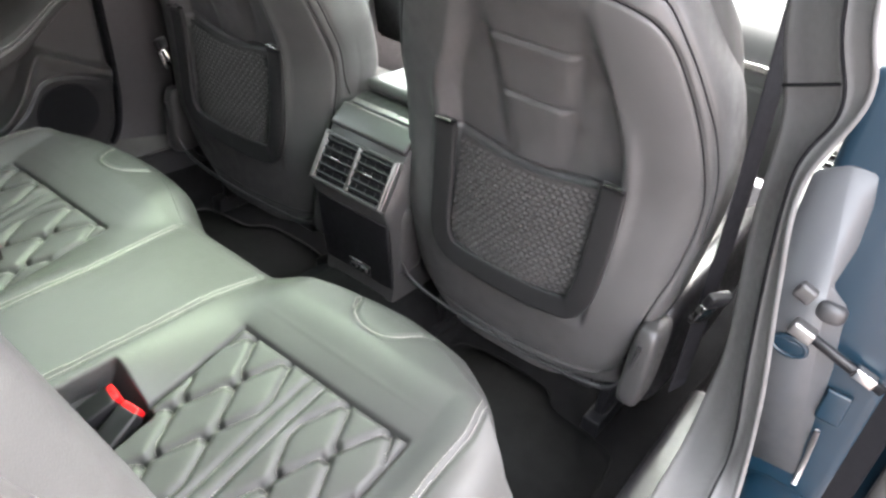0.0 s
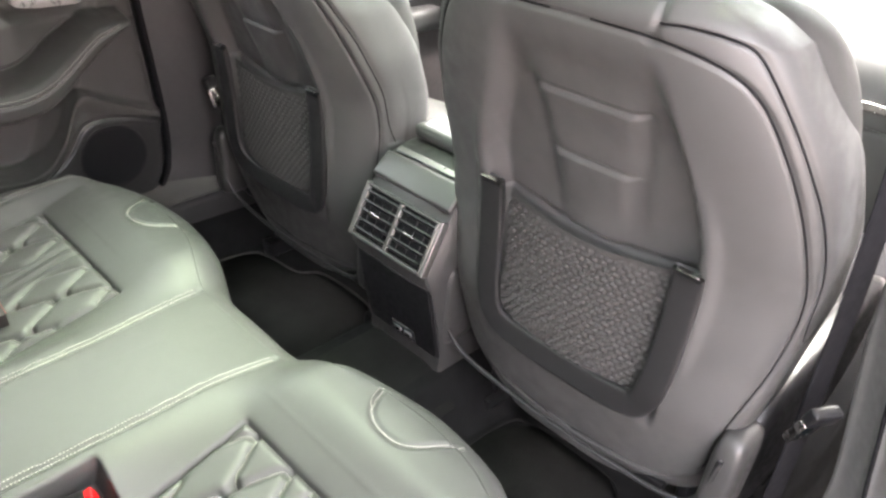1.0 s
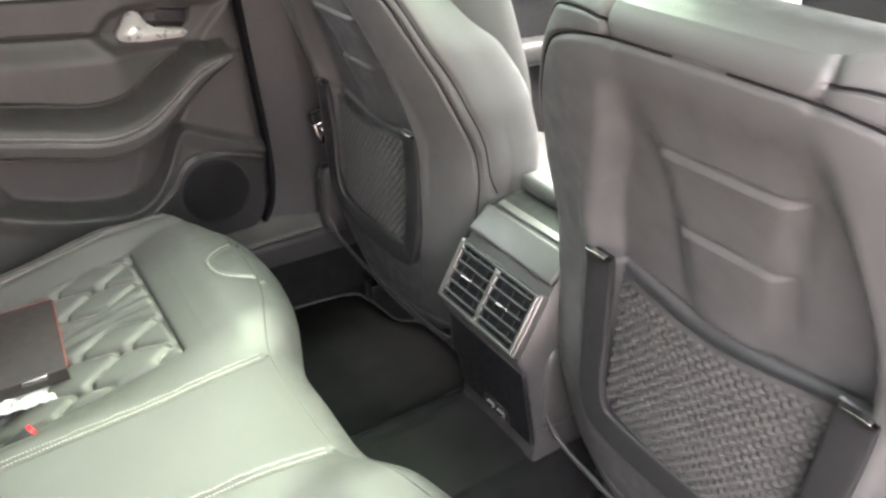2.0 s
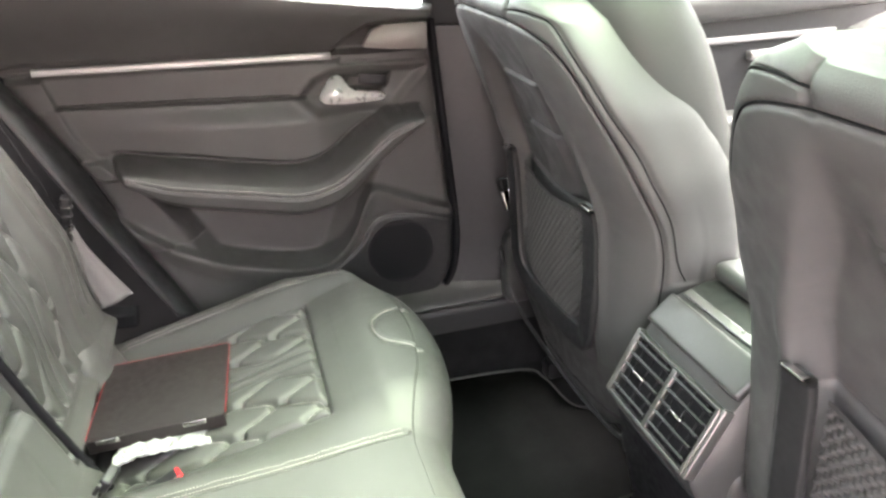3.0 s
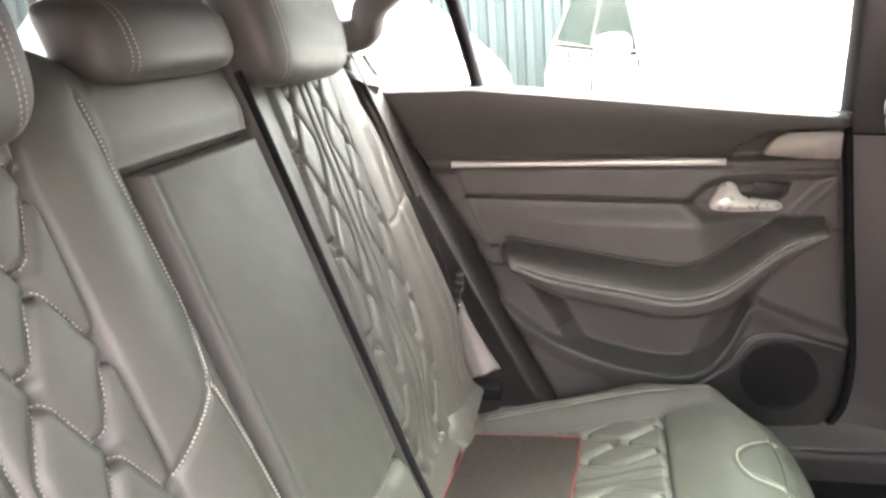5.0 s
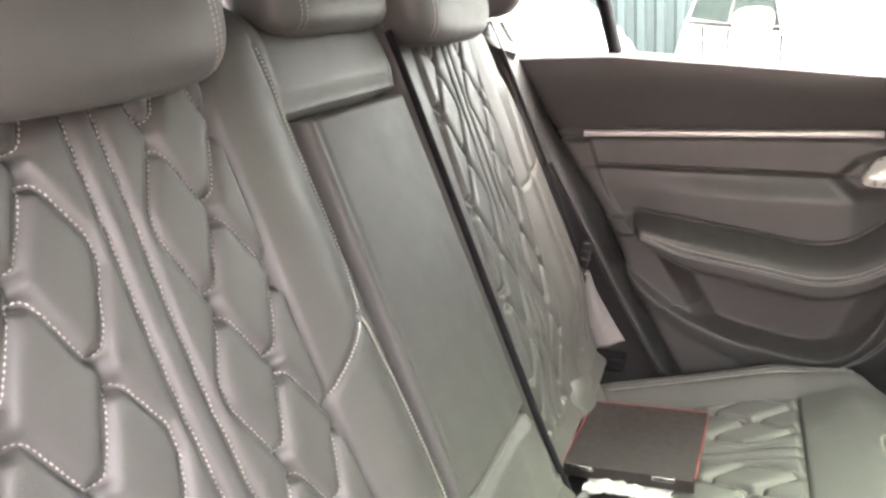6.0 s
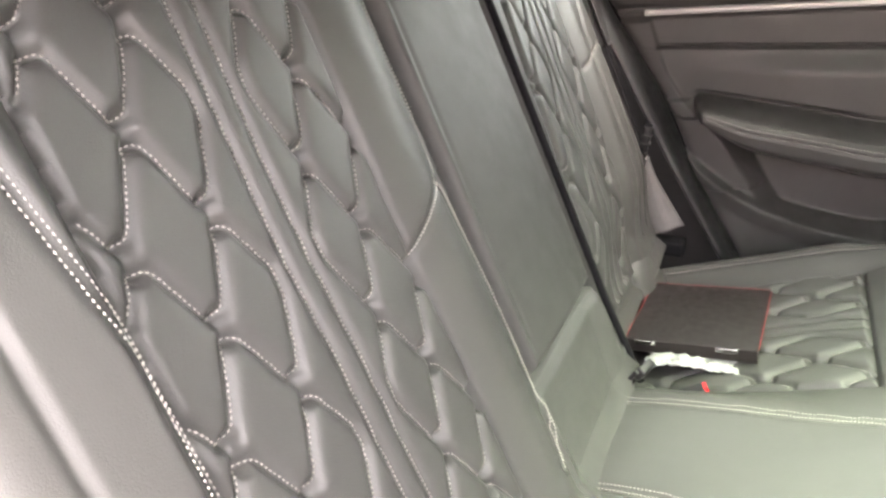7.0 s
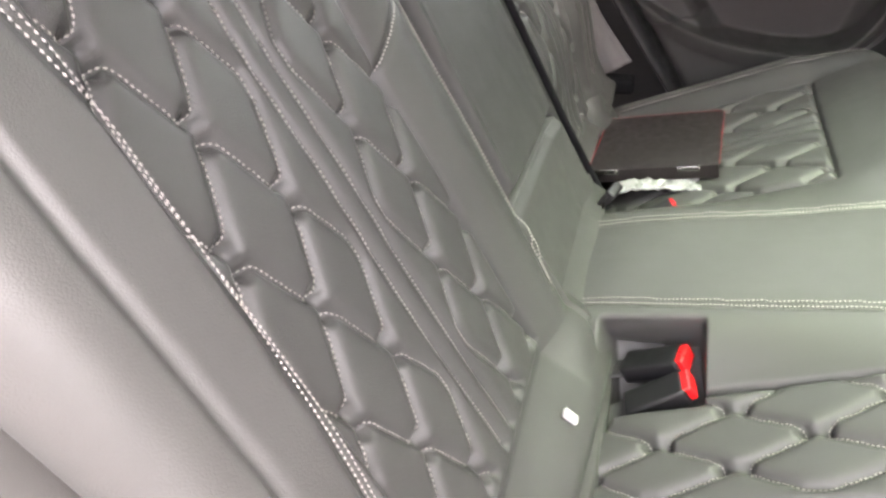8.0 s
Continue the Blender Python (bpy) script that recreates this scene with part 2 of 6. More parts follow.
def quilt_lines(s0, s1, half_in, half_out, sign_out):
    """Stitch lines (lateral, along) of a quilted insert, centred on its double channel; nodes are the tucks between cells."""
    lines, nodes = [], []
    lines.append([(0.0125, s0), (0.0125, s1)])
    lines.append([(-0.0125, s0), (-0.0125, s1)])
    for side in (1, -1):
        lim = half_out if side == sign_out else half_in
        k = math.floor(s0 / PERIOD) - 4
        while k * PERIOD < s1 + PERIOD:
            b = k * PERIOD
            top = [(0.028, b + 0.355), (0.049, b + 0.397), (0.060, b + 0.397), (0.082, b + 0.350), (0.097, b + 0.350), (0.119, b + 0.398), (0.134, b + 0.398), (0.156, b + 0.352)]
            low = [(0.028, b + 0.335), (0.049, b + 0.283), (0.063, b + 0.283), (0.084, b + 0.332), (0.096, b + 0.332), (0.122, b + 0.282), (0.135, b + 0.282), (0.156, b + 0.327)]
            whole = low[::-1] + top
            cur = []
            for (a, s), (a2, s2) in zip(whole, whole[1:]):
                for q in np.linspace(0, 1, 13)[:-1]:
                    x, y = a + (a2 - a) * q, s + (s2 - s) * q
                    if x <= lim - 0.004 and s0 <= y <= s1:
                        cur.append((side * x, y))
                    else:
                        if len(cur) > 3:
                            lines.append(cur)
                        cur = []
            if len(cur) > 3:
                lines.append(cur)
            for a in (0.0895,):
                nodes.append((side * a, b + 0.332, side * a, b + 0.350))
            for a in (0.055, 0.1275):
                if a < lim:
                    nodes.append((side * a, b + 0.262, side * a, b + 0.282))
            k += 1
    return lines, nodes


def quilt_height(a, s, lines, nodes):
    segs = [sg for ln in lines for sg in chain(ln[::2] + [ln[-1]])]
    d = seg_dist(a, s, segs)
    dn = seg_dist(a, s, nodes)
    return 0.0070 * (1 - np.exp(-(d / 0.0050) ** 1.3)) - 0.0018 * groove(d, 0.0018) - 0.0105 * groove(dn, 0.0058)


# ---- rear bench cushion ----
QC = {1: 0.333, -1: -0.328}


BENCH = thing("rear_bench", "dark grey leather rear bench with quilted inserts and cream stitching", "car seat", at=(-0.3, 0, 0.3))


def cushion():
    th = BENCH
    ny, ROLL = 601, 60
    ys = np.linspace(-0.665, 0.665, ny)
    xt = np.linspace(-0.47, -0.10, 200)
    ay = np.abs(ys)
    # front lip of the top surface, lobed on either side of the middle seat
    lip = np.interp(ay, [0, 0.10, 0.15, 0.22, 0.33, 0.42, 0.52, 0.58, 0.63, 0.665], [-0.045, -0.045, -0.03, 0.0, 0.012, 0.004, -0.045, -0.085, -0.12, -0.16])
    lip = np.convolve(np.pad(lip, 18, mode="edge"), np.ones(37) / 37, mode="valid")
    lip = np.maximum(lip, -0.096)
    side = sstep(0.10, 0.19, ay)
    rr = np.interp(ay, [0.45, 0.62], [0.052, 0.016])
    rows = []
    xx, yy = np.meshgrid(xt, ys, indexing="ij")
    e = np.linspace(0, 1, 31)[1:, None]
    xf = -0.10 + (lip[None] + 0.10) * e
    a = np.linspace(0, 1, ROLL)[1:, None]
    ang = a * math.pi / 2
    X = np.concatenate([xx, xf, lip[None] + rr[None] * np.sin(ang), np.repeat((lip + rr)[None], 8, 0) - np.linspace(0, 0.02, 8)[:, None]])
    Y = np.repeat(ys[None], len(X), 0)
    lobe = np.interp(X[:len(xt) + 30], [-0.47, -0.42, -0.33, -0.25, -0.14, -0.06, -0.01, 0.03], [0.470, 0.483, 0.505, 0.523, 0.547, 0.574, 0.572, 0.56])
    mid = np.interp(X[:len(xt) + 30], [-0.47, -0.40, -0.14, -0.06, 0.0], [0.53, 0.537, 0.548, 0.546, 0.54])
    # the right seat is sunk a little deeper towards the backrest
    sunk = np.interp(X[:len(xt) + 30], [-0.47, -0.33, -0.25, -0.14, -0.08], [0.026, 0.021, 0.015, 0.006, 0.0])
    lobe = lobe - sunk * np.where(ys < 0, 1.0, 0.35)[None]
    S = side[None]
    top = mid * (1 - S) + lobe * S
    # raised outer bolster, falling off to the door
    out = sstep(0.49, 0.54, ay)[None] * 0.018 - sstep(0.56, 0.665, ay)[None] ** 1.3 * 0.085
    fade = sstep(-0.02, -0.10, X[:len(xt) + 30])
    top = top + np.where(out > 0, out * (0.3 + 0.7 * fade), out)
    top = top - 0.05 * sstep(0.50, 0.63, ay)[None] * sstep(-0.17, -0.06, X[:len(xt) + 30])
    zl = top[-1]
    Z = np.concatenate([top, zl[None] - 0.075 * (1 - np.cos(ang)), (zl - 0.075)[None] - np.linspace(0.01, 0.20, 8)[:, None]])
    P = np.stack([X, Y, Z], -1)
    # blur the step between the panels and the lip
    for _ in range(6):
        P[1:-1, :, 2] = (P[:-2, :, 2] + 2 * P[1:-1, :, 2] + P[2:, :, 2]) / 4
    N = -normals(P)
    N *= np.where(N[len(xt) // 2, ny // 2, 2] < 0, -1, 1)
    disp = np.zeros(X.shape)
    D = np.abs(Y)
    mids = {}
    flat = np.zeros(X.shape, bool)
    flat[:len(xt) + 30] = True
    regions = {}
    all_lines = []
    for sd in (1, -1):
        c = QC[sd]
        a_ = (Y - c) * sd
        s_ = X * -1.0
        hin, hout = 0.152, 0.154
        inside = (a_ > -hin) & (a_ < hout) & (X < -0.14) & flat
        lines, nodes = quilt_lines(0.145, 0.43, hin, hout, 1)
        h = quilt_height(a_[inside], s_[inside], lines, nodes)
        disp[inside] += h
        edge = seg_dist(a_, s_, [(-hin, 0.14, -hin, 0.47), (hout, 0.14, hout, 0.47), (-hin, 0.14, hout, 0.14)])
        disp -= np.where(flat, 0.006 * groove(edge, 0.004), 0)
        disp += np.where(flat & ~inside, 0.004 * (1 - np.exp(-edge / 0.012)), 0)
        regions[sd] = inside
        all_lines += [[(c + sd * p, -q) for p, q in ln] for ln in lines]
        # pull oval in the front roll
    seams = []
    for sd in (1, -1):
        seams.append([(sd * 0.082, -0.46), (sd * 0.086, -0.30), (sd * 0.094, -0.14), (sd * 0.104, -0.05)])
    seam_segs = [sg for ln in seams for sg in chain(ln)]
    ds = seg_dist(Y, X, seam_segs)
    disp -= np.where(flat, 0.005 * groove(ds, 0.0045), 0)
    side_seam = [[(sd * 0.545, -0.45), (sd * 0.548, -0.25), (sd * 0.545, -0.10), (sd * 0.53, -0.04)] for sd in (1, -1)]
    dss = seg_dist(Y, X, [sg for ln in side_seam for sg in chain(ln)])
    disp -= np.where(flat, 0.004 * groove(dss, 0.004), 0)
    ovals = []
    for sd in (1, -1):
        ov = smooth_pts([(sd * 0.262, 0.012), (sd * 0.285, -0.030), (sd * 0.318, -0.046), (sd * 0.355, -0.040), (sd * 0.385, 0.0), (sd * 0.392, 0.02)], 6)
        ovals.append([tuple(p) for p in ov])
    inov = [np.hypot((Y - sd * 0.325) / 0.065, (X - 0.01) / 0.055) < 1 for sd in (1, -1)]
    dov = seg_dist(Y, X, [sg for ln in ovals for sg in chain(ln)])
    lowtop = Z > 0.50
    disp -= np.where(lowtop, 0.005 * groove(dov, 0.004), 0)
    # buckle wells
    for sd in (-1,):
        well = sstep(0.058, 0.045, np.abs(X + 0.355)) * sstep(0.046, 0.036, np.abs(Y - sd * 0.150))
        disp -= np.where(flat, 0.06 * well, 0)
    # soft creases in the leather
    nz = np.array([[noise.noise((x * 9, y * 9, 0.3)) for y in ys[::12]] for x in np.linspace(-0.5, 0.1, 40)])
    fi = np.interp(X, np.linspace(-0.5, 0.1, 40), np.arange(40))
    i0 = np.clip(fi.astype(int), 0, 38)
    jj = np.repeat(np.minimum(np.arange(ny) // 12, nz.shape[1] - 2)[None], len(X), 0)
    fj = np.repeat(((np.arange(ny) % 12) / 12)[None], len(X), 0)
    fr = fi - i0
    nn = (nz[i0, jj] * (1 - fr) + nz[i0 + 1, jj] * fr) * (1 - fj) + (nz[i0, jj + 1] * (1 - fr) + nz[i0 + 1, jj + 1] * fr) * fj
    disp += 0.0035 * nn
    P2 = P + N * disp[..., None]
    NN = normals(P2)
    NN *= np.sign(NN[len(xt) // 2, ny // 2, 2])
    rest = ~(regions[1] | regions[-1])
    middle = rest & (D < 0.09) & flat
    up = normals(P2)[len(xt) // 2, ny // 2, 2] < 0
    ins_l, ins_r, mid_me, cover = split_mesh(P2, [regions[1], regions[-1], middle], up)
    th = part("cushion", cover, LEATHER, th)
    part("middle_panel", mid_me, LEATHER, th)
    for me in (ins_l, ins_r):
        part("quilted_insert", me, LEATHER, th, "quilted leather insert with double channel")

    def lift(lines, off=0.0020):
        out = []
        for ln in lines:
            ln = np.array(ln)
            yj = np.clip(np.interp(ln[:, 0], ys, np.arange(ny)), 0, ny - 1)
            j = np.round(yj).astype(int)
            pos, nor = [], []
            for (y, x), jx in zip(ln, j):
                col = P2[:, jx]
                i = int(np.argmin(np.abs(col[:260, 0] - x)))
                pos.append(col[i] * [1, 0, 1] + [0, y, 0] + NN[i, jx] * off)
                nor.append(NN[i, jx])
            out.append((np.array(pos), np.array(nor)))
        return out

    def dense(ln, step=0.004):
        ln = np.array(ln, float)
        s = np.r_[0, np.cumsum(np.linalg.norm(np.diff(ln, axis=0), axis=1))]
        q = np.arange(0, s[-1], step)
        return np.stack([np.interp(q, s, ln[:, 0]), np.interp(q, s, ln[:, 1])], -1)

    tagged(part("quilt_stitching", stitches(lift([dense(l) for l in all_lines])), THREAD, th, "cream thread stitching"), kind="stuff")
    dbl = []
    for ln in seams:
        a = np.array(ln)
        for o in (-0.006, 0.006):
            dbl.append(dense(a + [o, 0]))
    for ln in ovals:
        a = np.array(ln)
        c = a.mean(0)
        dbl += [dense(a), dense(c + (a - c) * 1.10)]
    for ln in side_seam:
        dbl += [dense(np.array(ln)), dense(np.array(ln) + [0.007, 0])]
    tagged(part("seam_stitching", stitches(lift(dbl, 0.0034)), THREAD, th, "cream double seam stitching"), kind="stuff")
    base = rbox(0.44, 1.24, 0.18, 0.02, pose(-0.26, 0, 0.335))
    part("cushion_base", base, HARD, th)
    return th


cushion()


# ---- rear backrest ----
NB = np.array([0.941, 0.0, 0.3387])
AXIS = np.array([-0.3387, 0.0, 0.941])


def backrest():
    th = BENCH
    ny = 641
    ys = np.linspace(-0.655, 0.655, ny)
    sm = np.linspace(-0.045, 0.60, 310)
    ar = np.linspace(0, 1, 26)[1:]
    fl = np.linspace(0, 1, 26)[:-1]
    ns = len(fl) + len(sm) + len(ar)
    # path in the side view: a flap at the foot, the straight back, the rolled top
    base = np.zeros((ns, 3))
    p0 = np.array([-0.475, 0, 0.60])
    foot = p0 + AXIS * sm[0]
    base[:len(fl)] = smooth_pts([(-0.405, 0, 0.41), (-0.398, 0, 0.47), (-0.413, 0, 0.515), tuple(foot)], 9)[:26][:-1]
    base[len(fl):len(fl) + len(sm)] = p0 + AXIS * sm[:, None]
    tip = p0 + AXIS * sm[-1]
    ctr = tip - NB * 0.05
    base[len(fl) + len(sm):] = ctr + NB * 0.05 * np.cos(ar * 2.4)[:, None] + AXIS * 0.05 * np.sin(ar * 2.4)[:, None]
    P = np.repeat(base[:, None], ny, 1)
    P[..., 1] = ys[None]
    # the left part's foot stands further back
    P[:len(fl), :, 0] -= 0.080 * sstep(0.09, 0.15, ys)[None] * sstep(1.0, 0.7, np.linspace(0, 1, len(fl)))[:, None]
    sv = np.r_[np.linspace(-0.16, sm[0], 26)[:-1], sm, sm[-1] + ar * 0.12]
    S, Y = np.meshgrid(sv, ys, indexing="ij")
    w = np.zeros(S.shape)
    N = np.repeat(np.r_[np.repeat(NB[None], len(fl) + len(sm), 0), (NB * np.cos(ar * 2.4)[:, None] + AXIS * np.sin(ar * 2.4)[:, None])][:, None], ny, 1)
    reg, lines_all, seams = {}, [], []
    main = (S > -0.03) & (S < 0.62)
    for sd in (1, -1):
        c = 0.305 + 0.150 * S if sd == 1 else np.interp(S, [0.0, 0.16, 0.25, 0.34, 0.43, 0.55, 0.61], [-0.322, -0.3205, -0.3165, -0.3135, -0.307, -0.295, -0.287])

        def cc(q, sd=sd):
            return 0.305 + 0.150 * q if sd == 1 else float(np.interp(q, [0.0, 0.16, 0.25, 0.34, 0.43, 0.55, 0.61], [-0.322, -0.3205, -0.3165, -0.3135, -0.307, -0.295, -0.287]))
        o = (Y - c) * sd
        hin, hout = (0.104, 0.112) if sd == 1 else (0.132, 0.150)
        inside = (o > -hin) & (o < hout) & (S > -0.03) & (S < 0.615)
        lines, nodes = quilt_lines(-0.02, 0.605, hin, hout, 1)
        w[inside] += quilt_height(o[inside], S[inside], lines, nodes)
        reg[sd] = inside
        lines_all += [[(cc(q) + sd * p, q) for p, q in np.array([[np.interp(v, np.linspace(0, 1, len(ln)), [z[k] for z in ln]) for k in (0, 1)] for v in np.linspace(0, 1, max(len(ln), 40))])] for ln in lines]
        # outer bolster and its side
        bol = (0.050 if sd < 0 else 0.016) * sstep(hout - 0.005, hout + 0.038, o) * (0.35 + 0.65 * sstep(0.62, 0.40, S)) * (0.75 + 0.25 * sstep(0.0, 0.2, S))
        sidef = -0.17 * (sstep(hout + 0.095, hout + 0.22, o) ** 1.6 if sd < 0 else sstep(0.575, 0.665, Y) ** 1.2)
        w += np.where(o > hout - 0.01, bol + sidef, 0)
        # inner roll towards the middle
        inn = (0.018 if sd < 0 else 0.008) * np.sin(np.clip((-o - hin) / 0.105, 0, 1) * math.pi)
        w += np.where(o < -hin, inn, 0)
        edge = np.where(main, np.minimum(np.abs(o - hout), np.abs(o + hin)), 1)
        w -= 0.007 * groove(edge, 0.0045)
        # Y-shaped seam of the inner roll
        ycurve = smooth_pts([(-0.206, 0.60), (-0.225, 0.52), (-0.238, 0.43), (-0.233, 0.375), (-0.209, 0.331)], 6)
        ylow = smooth_pts([(-0.209, 0.331), (-0.227, 0.25), (-0.230, 0.146), (-0.222, 0.074), (-0.198, -0.01)], 6)
        ycut = smooth_pts([(-0.209, 0.331), (-0.168, 0.306), (-0.134, 0.285)], 6)
        ys_seams = (ycurve, ylow, ycut) if sd < 0 else (smooth_pts([(0.128, 0.315), (0.18, 0.328), (0.245, 0.345)], 6),)
        for k, ln in enumerate(ys_seams):
            w -= np.where(main, 0.004 * groove(seg_dist(o, S, chain([tuple(p) for p in ln])), 0.0045), 0)
            offs = (0.0035, -0.0035) if k == 1 else (0.0,)
            for of in offs:
                seams.append([(cc(q) + sd * (p + of), q) for p, q in ln])
        # outer bolster seam
        bs = smooth_pts([(0.205, 0.60), (0.196, 0.48), (0.186, 0.41), (0.177, 0.365), (0.180, 0.29), (0.185, 0.20), (0.195, 0.10), (0.20, 0.0)], 6)
        w -= np.where(main, 0.005 * groove(seg_dist(o, S, chain([tuple(p) for p in bs])), 0.006), 0)
        if sd < 0:
            bolster_lines = [[(cc(q) + sd * (p + of), q) for p, q in bs] for of in (0.006, -0.003)]
        bs2 = smooth_pts([(0.240, 0.58), (0.235, 0.40), (0.235, 0.2), (0.24, 0.0)], 6)
        w -= np.where(main, 0.004 * groove(seg_dist(o, S, chain([tuple(p) for p in bs2])), 0.004), 0)
        lowseam = [(-hin - 0.03, -0.075), (0.25, -0.075)]
        w -= 0.004 * groove(seg_dist(o, S, chain(lowseam)), 0.004)
    # padded fold-down armrest in the middle, set in a recess with dark gaps
    left = np.interp(S, [0.05, 0.53], [-0.092, -0.058])
    right = np.interp(S, [0.05, 0.56], [0.160, 0.202])
    arm = (Y > left) & (Y < right) & (S > 0.072) & (S < 0.533)
    din = np.minimum(np.minimum(Y - left, right - Y), np.minimum(0.535 - S, S - 0.072))
    lowpad = (Y > left - 0.02) & (Y < right) & (S <= 0.072)
    w += np.where(lowpad, 0.006 * sstep(0.072, 0.055, S), 0)
    w -= np.where(arm, 0.055 * sstep(0.0, 0.004, din), 0)
    # the pad above the armrest
    head = (Y > left - 0.05) & (Y < right) & (S >= 0.535)
    w += np.where(head, 0.005 * sstep(0.533, 0.560, S) * sstep(-0.05, 0.02, Y - left), 0)
    split = np.abs(Y - right - 0.004)
    w -= np.where(S > -0.03, 0.055 * groove(split, 0.009), 0)
    w = w * sstep(-0.085, -0.045, S)
    w -= 0.028 * sstep(0.13, -0.02, S) * sstep(0.17, 0.21, Y) * sstep(-0.16, -0.10, S)
    w -= np.where(Y < -0.05, 0.005 * groove(S + 0.100 + 0.12 * (Y + 0.25), 0.005), 0)
    nzv = np.array([[noise.noise((s * 7, y * 7, 4.2)) for y in ys[::15]] for s in sv[::10]])
    fi, fj = np.arange(ns) / 10, np.arange(ny) / 15
    i0, j0 = np.clip(fi.astype(int), 0, nzv.shape[0] - 2), np.clip(fj.astype(int), 0, nzv.shape[1] - 2)
    fr, fc = np.clip(fi - i0, 0, 1)[:, None], np.clip(fj - j0, 0, 1)[None]
    w += 0.003 * ((nzv[i0][:, j0] * (1 - fr) + nzv[i0 + 1][:, j0] * fr) * (1 - fc) + (nzv[i0][:, j0 + 1] * (1 - fr) + nzv[i0 + 1][:, j0 + 1] * fr) * fc)
    P2 = P + N * w[..., None]
    NN = normals(P2)
    flip = NN[len(fl) + 100, ny // 2, 0] < 0
    if flip:
        NN = -NN
    armr = arm
    rest = ~(reg[1] | reg[-1] | armr)
    ins_l, ins_r, cover = split_mesh(P2, [reg[1], reg[-1]], flip)
    th = part("backrest", cover, LEATHER, th)
    # the padded armrest itself, rounded at its rim
    na, nb = 120, 200
    tt = (1 - np.cos(np.linspace(0, math.pi, na))) / 2
    vv = (1 - np.cos(np.linspace(0, math.pi, nb))) / 2
    s_ = 0.077 + (0.532 - 0.077) * vv[:, None] + 0 * tt[None]
    l_, r_ = np.interp(s_, [0.05, 0.53], [-0.088, -0.054]), np.interp(s_, [0.05, 0.56], [0.156, 0.198])
    y_ = l_ + (r_ - l_) * tt[None]
    dd = np.minimum(np.minimum(y_ - l_, r_ - y_), np.minimum(s_ - 0.077, 0.531 - s_))
    fold = np.minimum(np.abs(y_ - l_ - 0.022), 1)
    lift_ = -0.054 + 0.062 * np.clip(1 - (1 - np.clip(dd / 0.018, 0, 1)) ** 3.2, 0, 1) + 0.007 * np.cos((y_ - 0.055) / 0.14 * 1.5) - 0.0015 * groove(fold, 0.004) * (s_ > 0.1)
    lift_ += 0.0008 * np.array([[noise.noise((a * 6, b * 6, 2.0)) for b in y_[0]] for a in s_[:, 0]])
    PA = p0 + AXIS * s_[..., None] + NB * lift_[..., None]
    PA[..., 1] = y_
    # black strip laid along the split line in place of its shadow
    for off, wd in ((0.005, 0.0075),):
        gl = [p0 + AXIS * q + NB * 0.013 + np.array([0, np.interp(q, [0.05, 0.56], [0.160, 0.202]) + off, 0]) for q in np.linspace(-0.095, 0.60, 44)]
        part("gap_shade_strip", sweep(gl, slab(wd, 0.010, 0.6, 10), up=tuple(NB)), BLACK, th, "black strip standing in for the shadow in the split line")
    part("folding_armrest", sub_mesh(PA, flip=normals(PA)[90, 60, 0] < 0), LEATHER_SHADED, th, "padded folding centre armrest")
    for me in (ins_l, ins_r):
        part("quilted_insert", me, LEATHER, th, "quilted leather insert with double channel")

    def lift(lines, up=0.0021):
        out = []
        for ln in lines:
            ln = np.array(ln, float)
            s = np.r_[0, np.cumsum(np.linalg.norm(np.diff(ln, axis=0), axis=1))]
            q = np.arange(0, s[-1], 0.004)
            yv, svv = np.interp(q, s, ln[:, 0]), np.interp(q, s, ln[:, 1])
            fi, fj = np.interp(svv, sv, np.arange(ns)), np.interp(yv, ys, np.arange(ny))
            i0, j0 = np.clip(fi.astype(int), 0, ns - 2), np.clip(fj.astype(int), 0, ny - 2)
            a, b = (fi - i0)[:, None], (fj - j0)[:, None]
            pos = (P2[i0, j0] * (1 - a) + P2[i0 + 1, j0] * a) * (1 - b) + (P2[i0, j0 + 1] * (1 - a) + P2[i0 + 1, j0 + 1] * a) * b
            if len(pos) > 2:
                out.append((pos + NN[i0, j0] * up, NN[i0, j0]))
        return out

    tagged(part("quilt_stitching", stitches(lift(lines_all)), THREAD, th, "cream thread stitching"), kind="stuff")
    tagged(part("seam_stitching", stitches(lift(seams, 0.0036), 0.0034, 0.0008, 0.0011), THREAD, th, "cream seam stitching"), kind="stuff")
    tagged(part("bolster_stitching", stitches(lift(bolster_lines, 0.003), 0.0034, 0.0007, 0.00055), THREAD, th, "cream double seam stitching"), kind="stuff")
    shell = rbox(0.05, 1.28, 0.62, 0.02, Matrix.Translation((-0.66, 0, 0.80)) @ pose(0, 0, 0, 0, -19.8, 0))
    part("back_shell", shell, HARD, th)
    return th


backrest()


def rounded_block(w, d, h, n=4.0, nu=40, nv=64, bulge=0.0):
    """A soft superellipsoid pad: w along y, d along x, h along z."""
    u = np.linspace(-math.pi / 2, math.pi / 2, nu)[:, None]
    v = np.linspace(0, 2 * math.pi, nv, endpoint=False)[None]

    def c(t, e):
        return np.sign(np.cos(t)) * np.abs(np.cos(t)) ** e

    def s(t, e):
        return np.sign(np.sin(t)) * np.abs(np.sin(t)) ** e

    e1, e2 = 2 / n, 2 / (n * 0.8)
    X = d / 2 * c(u, e1) * c(v, e2)
    Y = w / 2 * c(u, e1) * s(v, e2)
    Z = h / 2 * s(u, e1) * np.ones_like(v)
    X = X - bulge * (Z / h) ** 2
    return np.stack([X, Y, Z], -1)


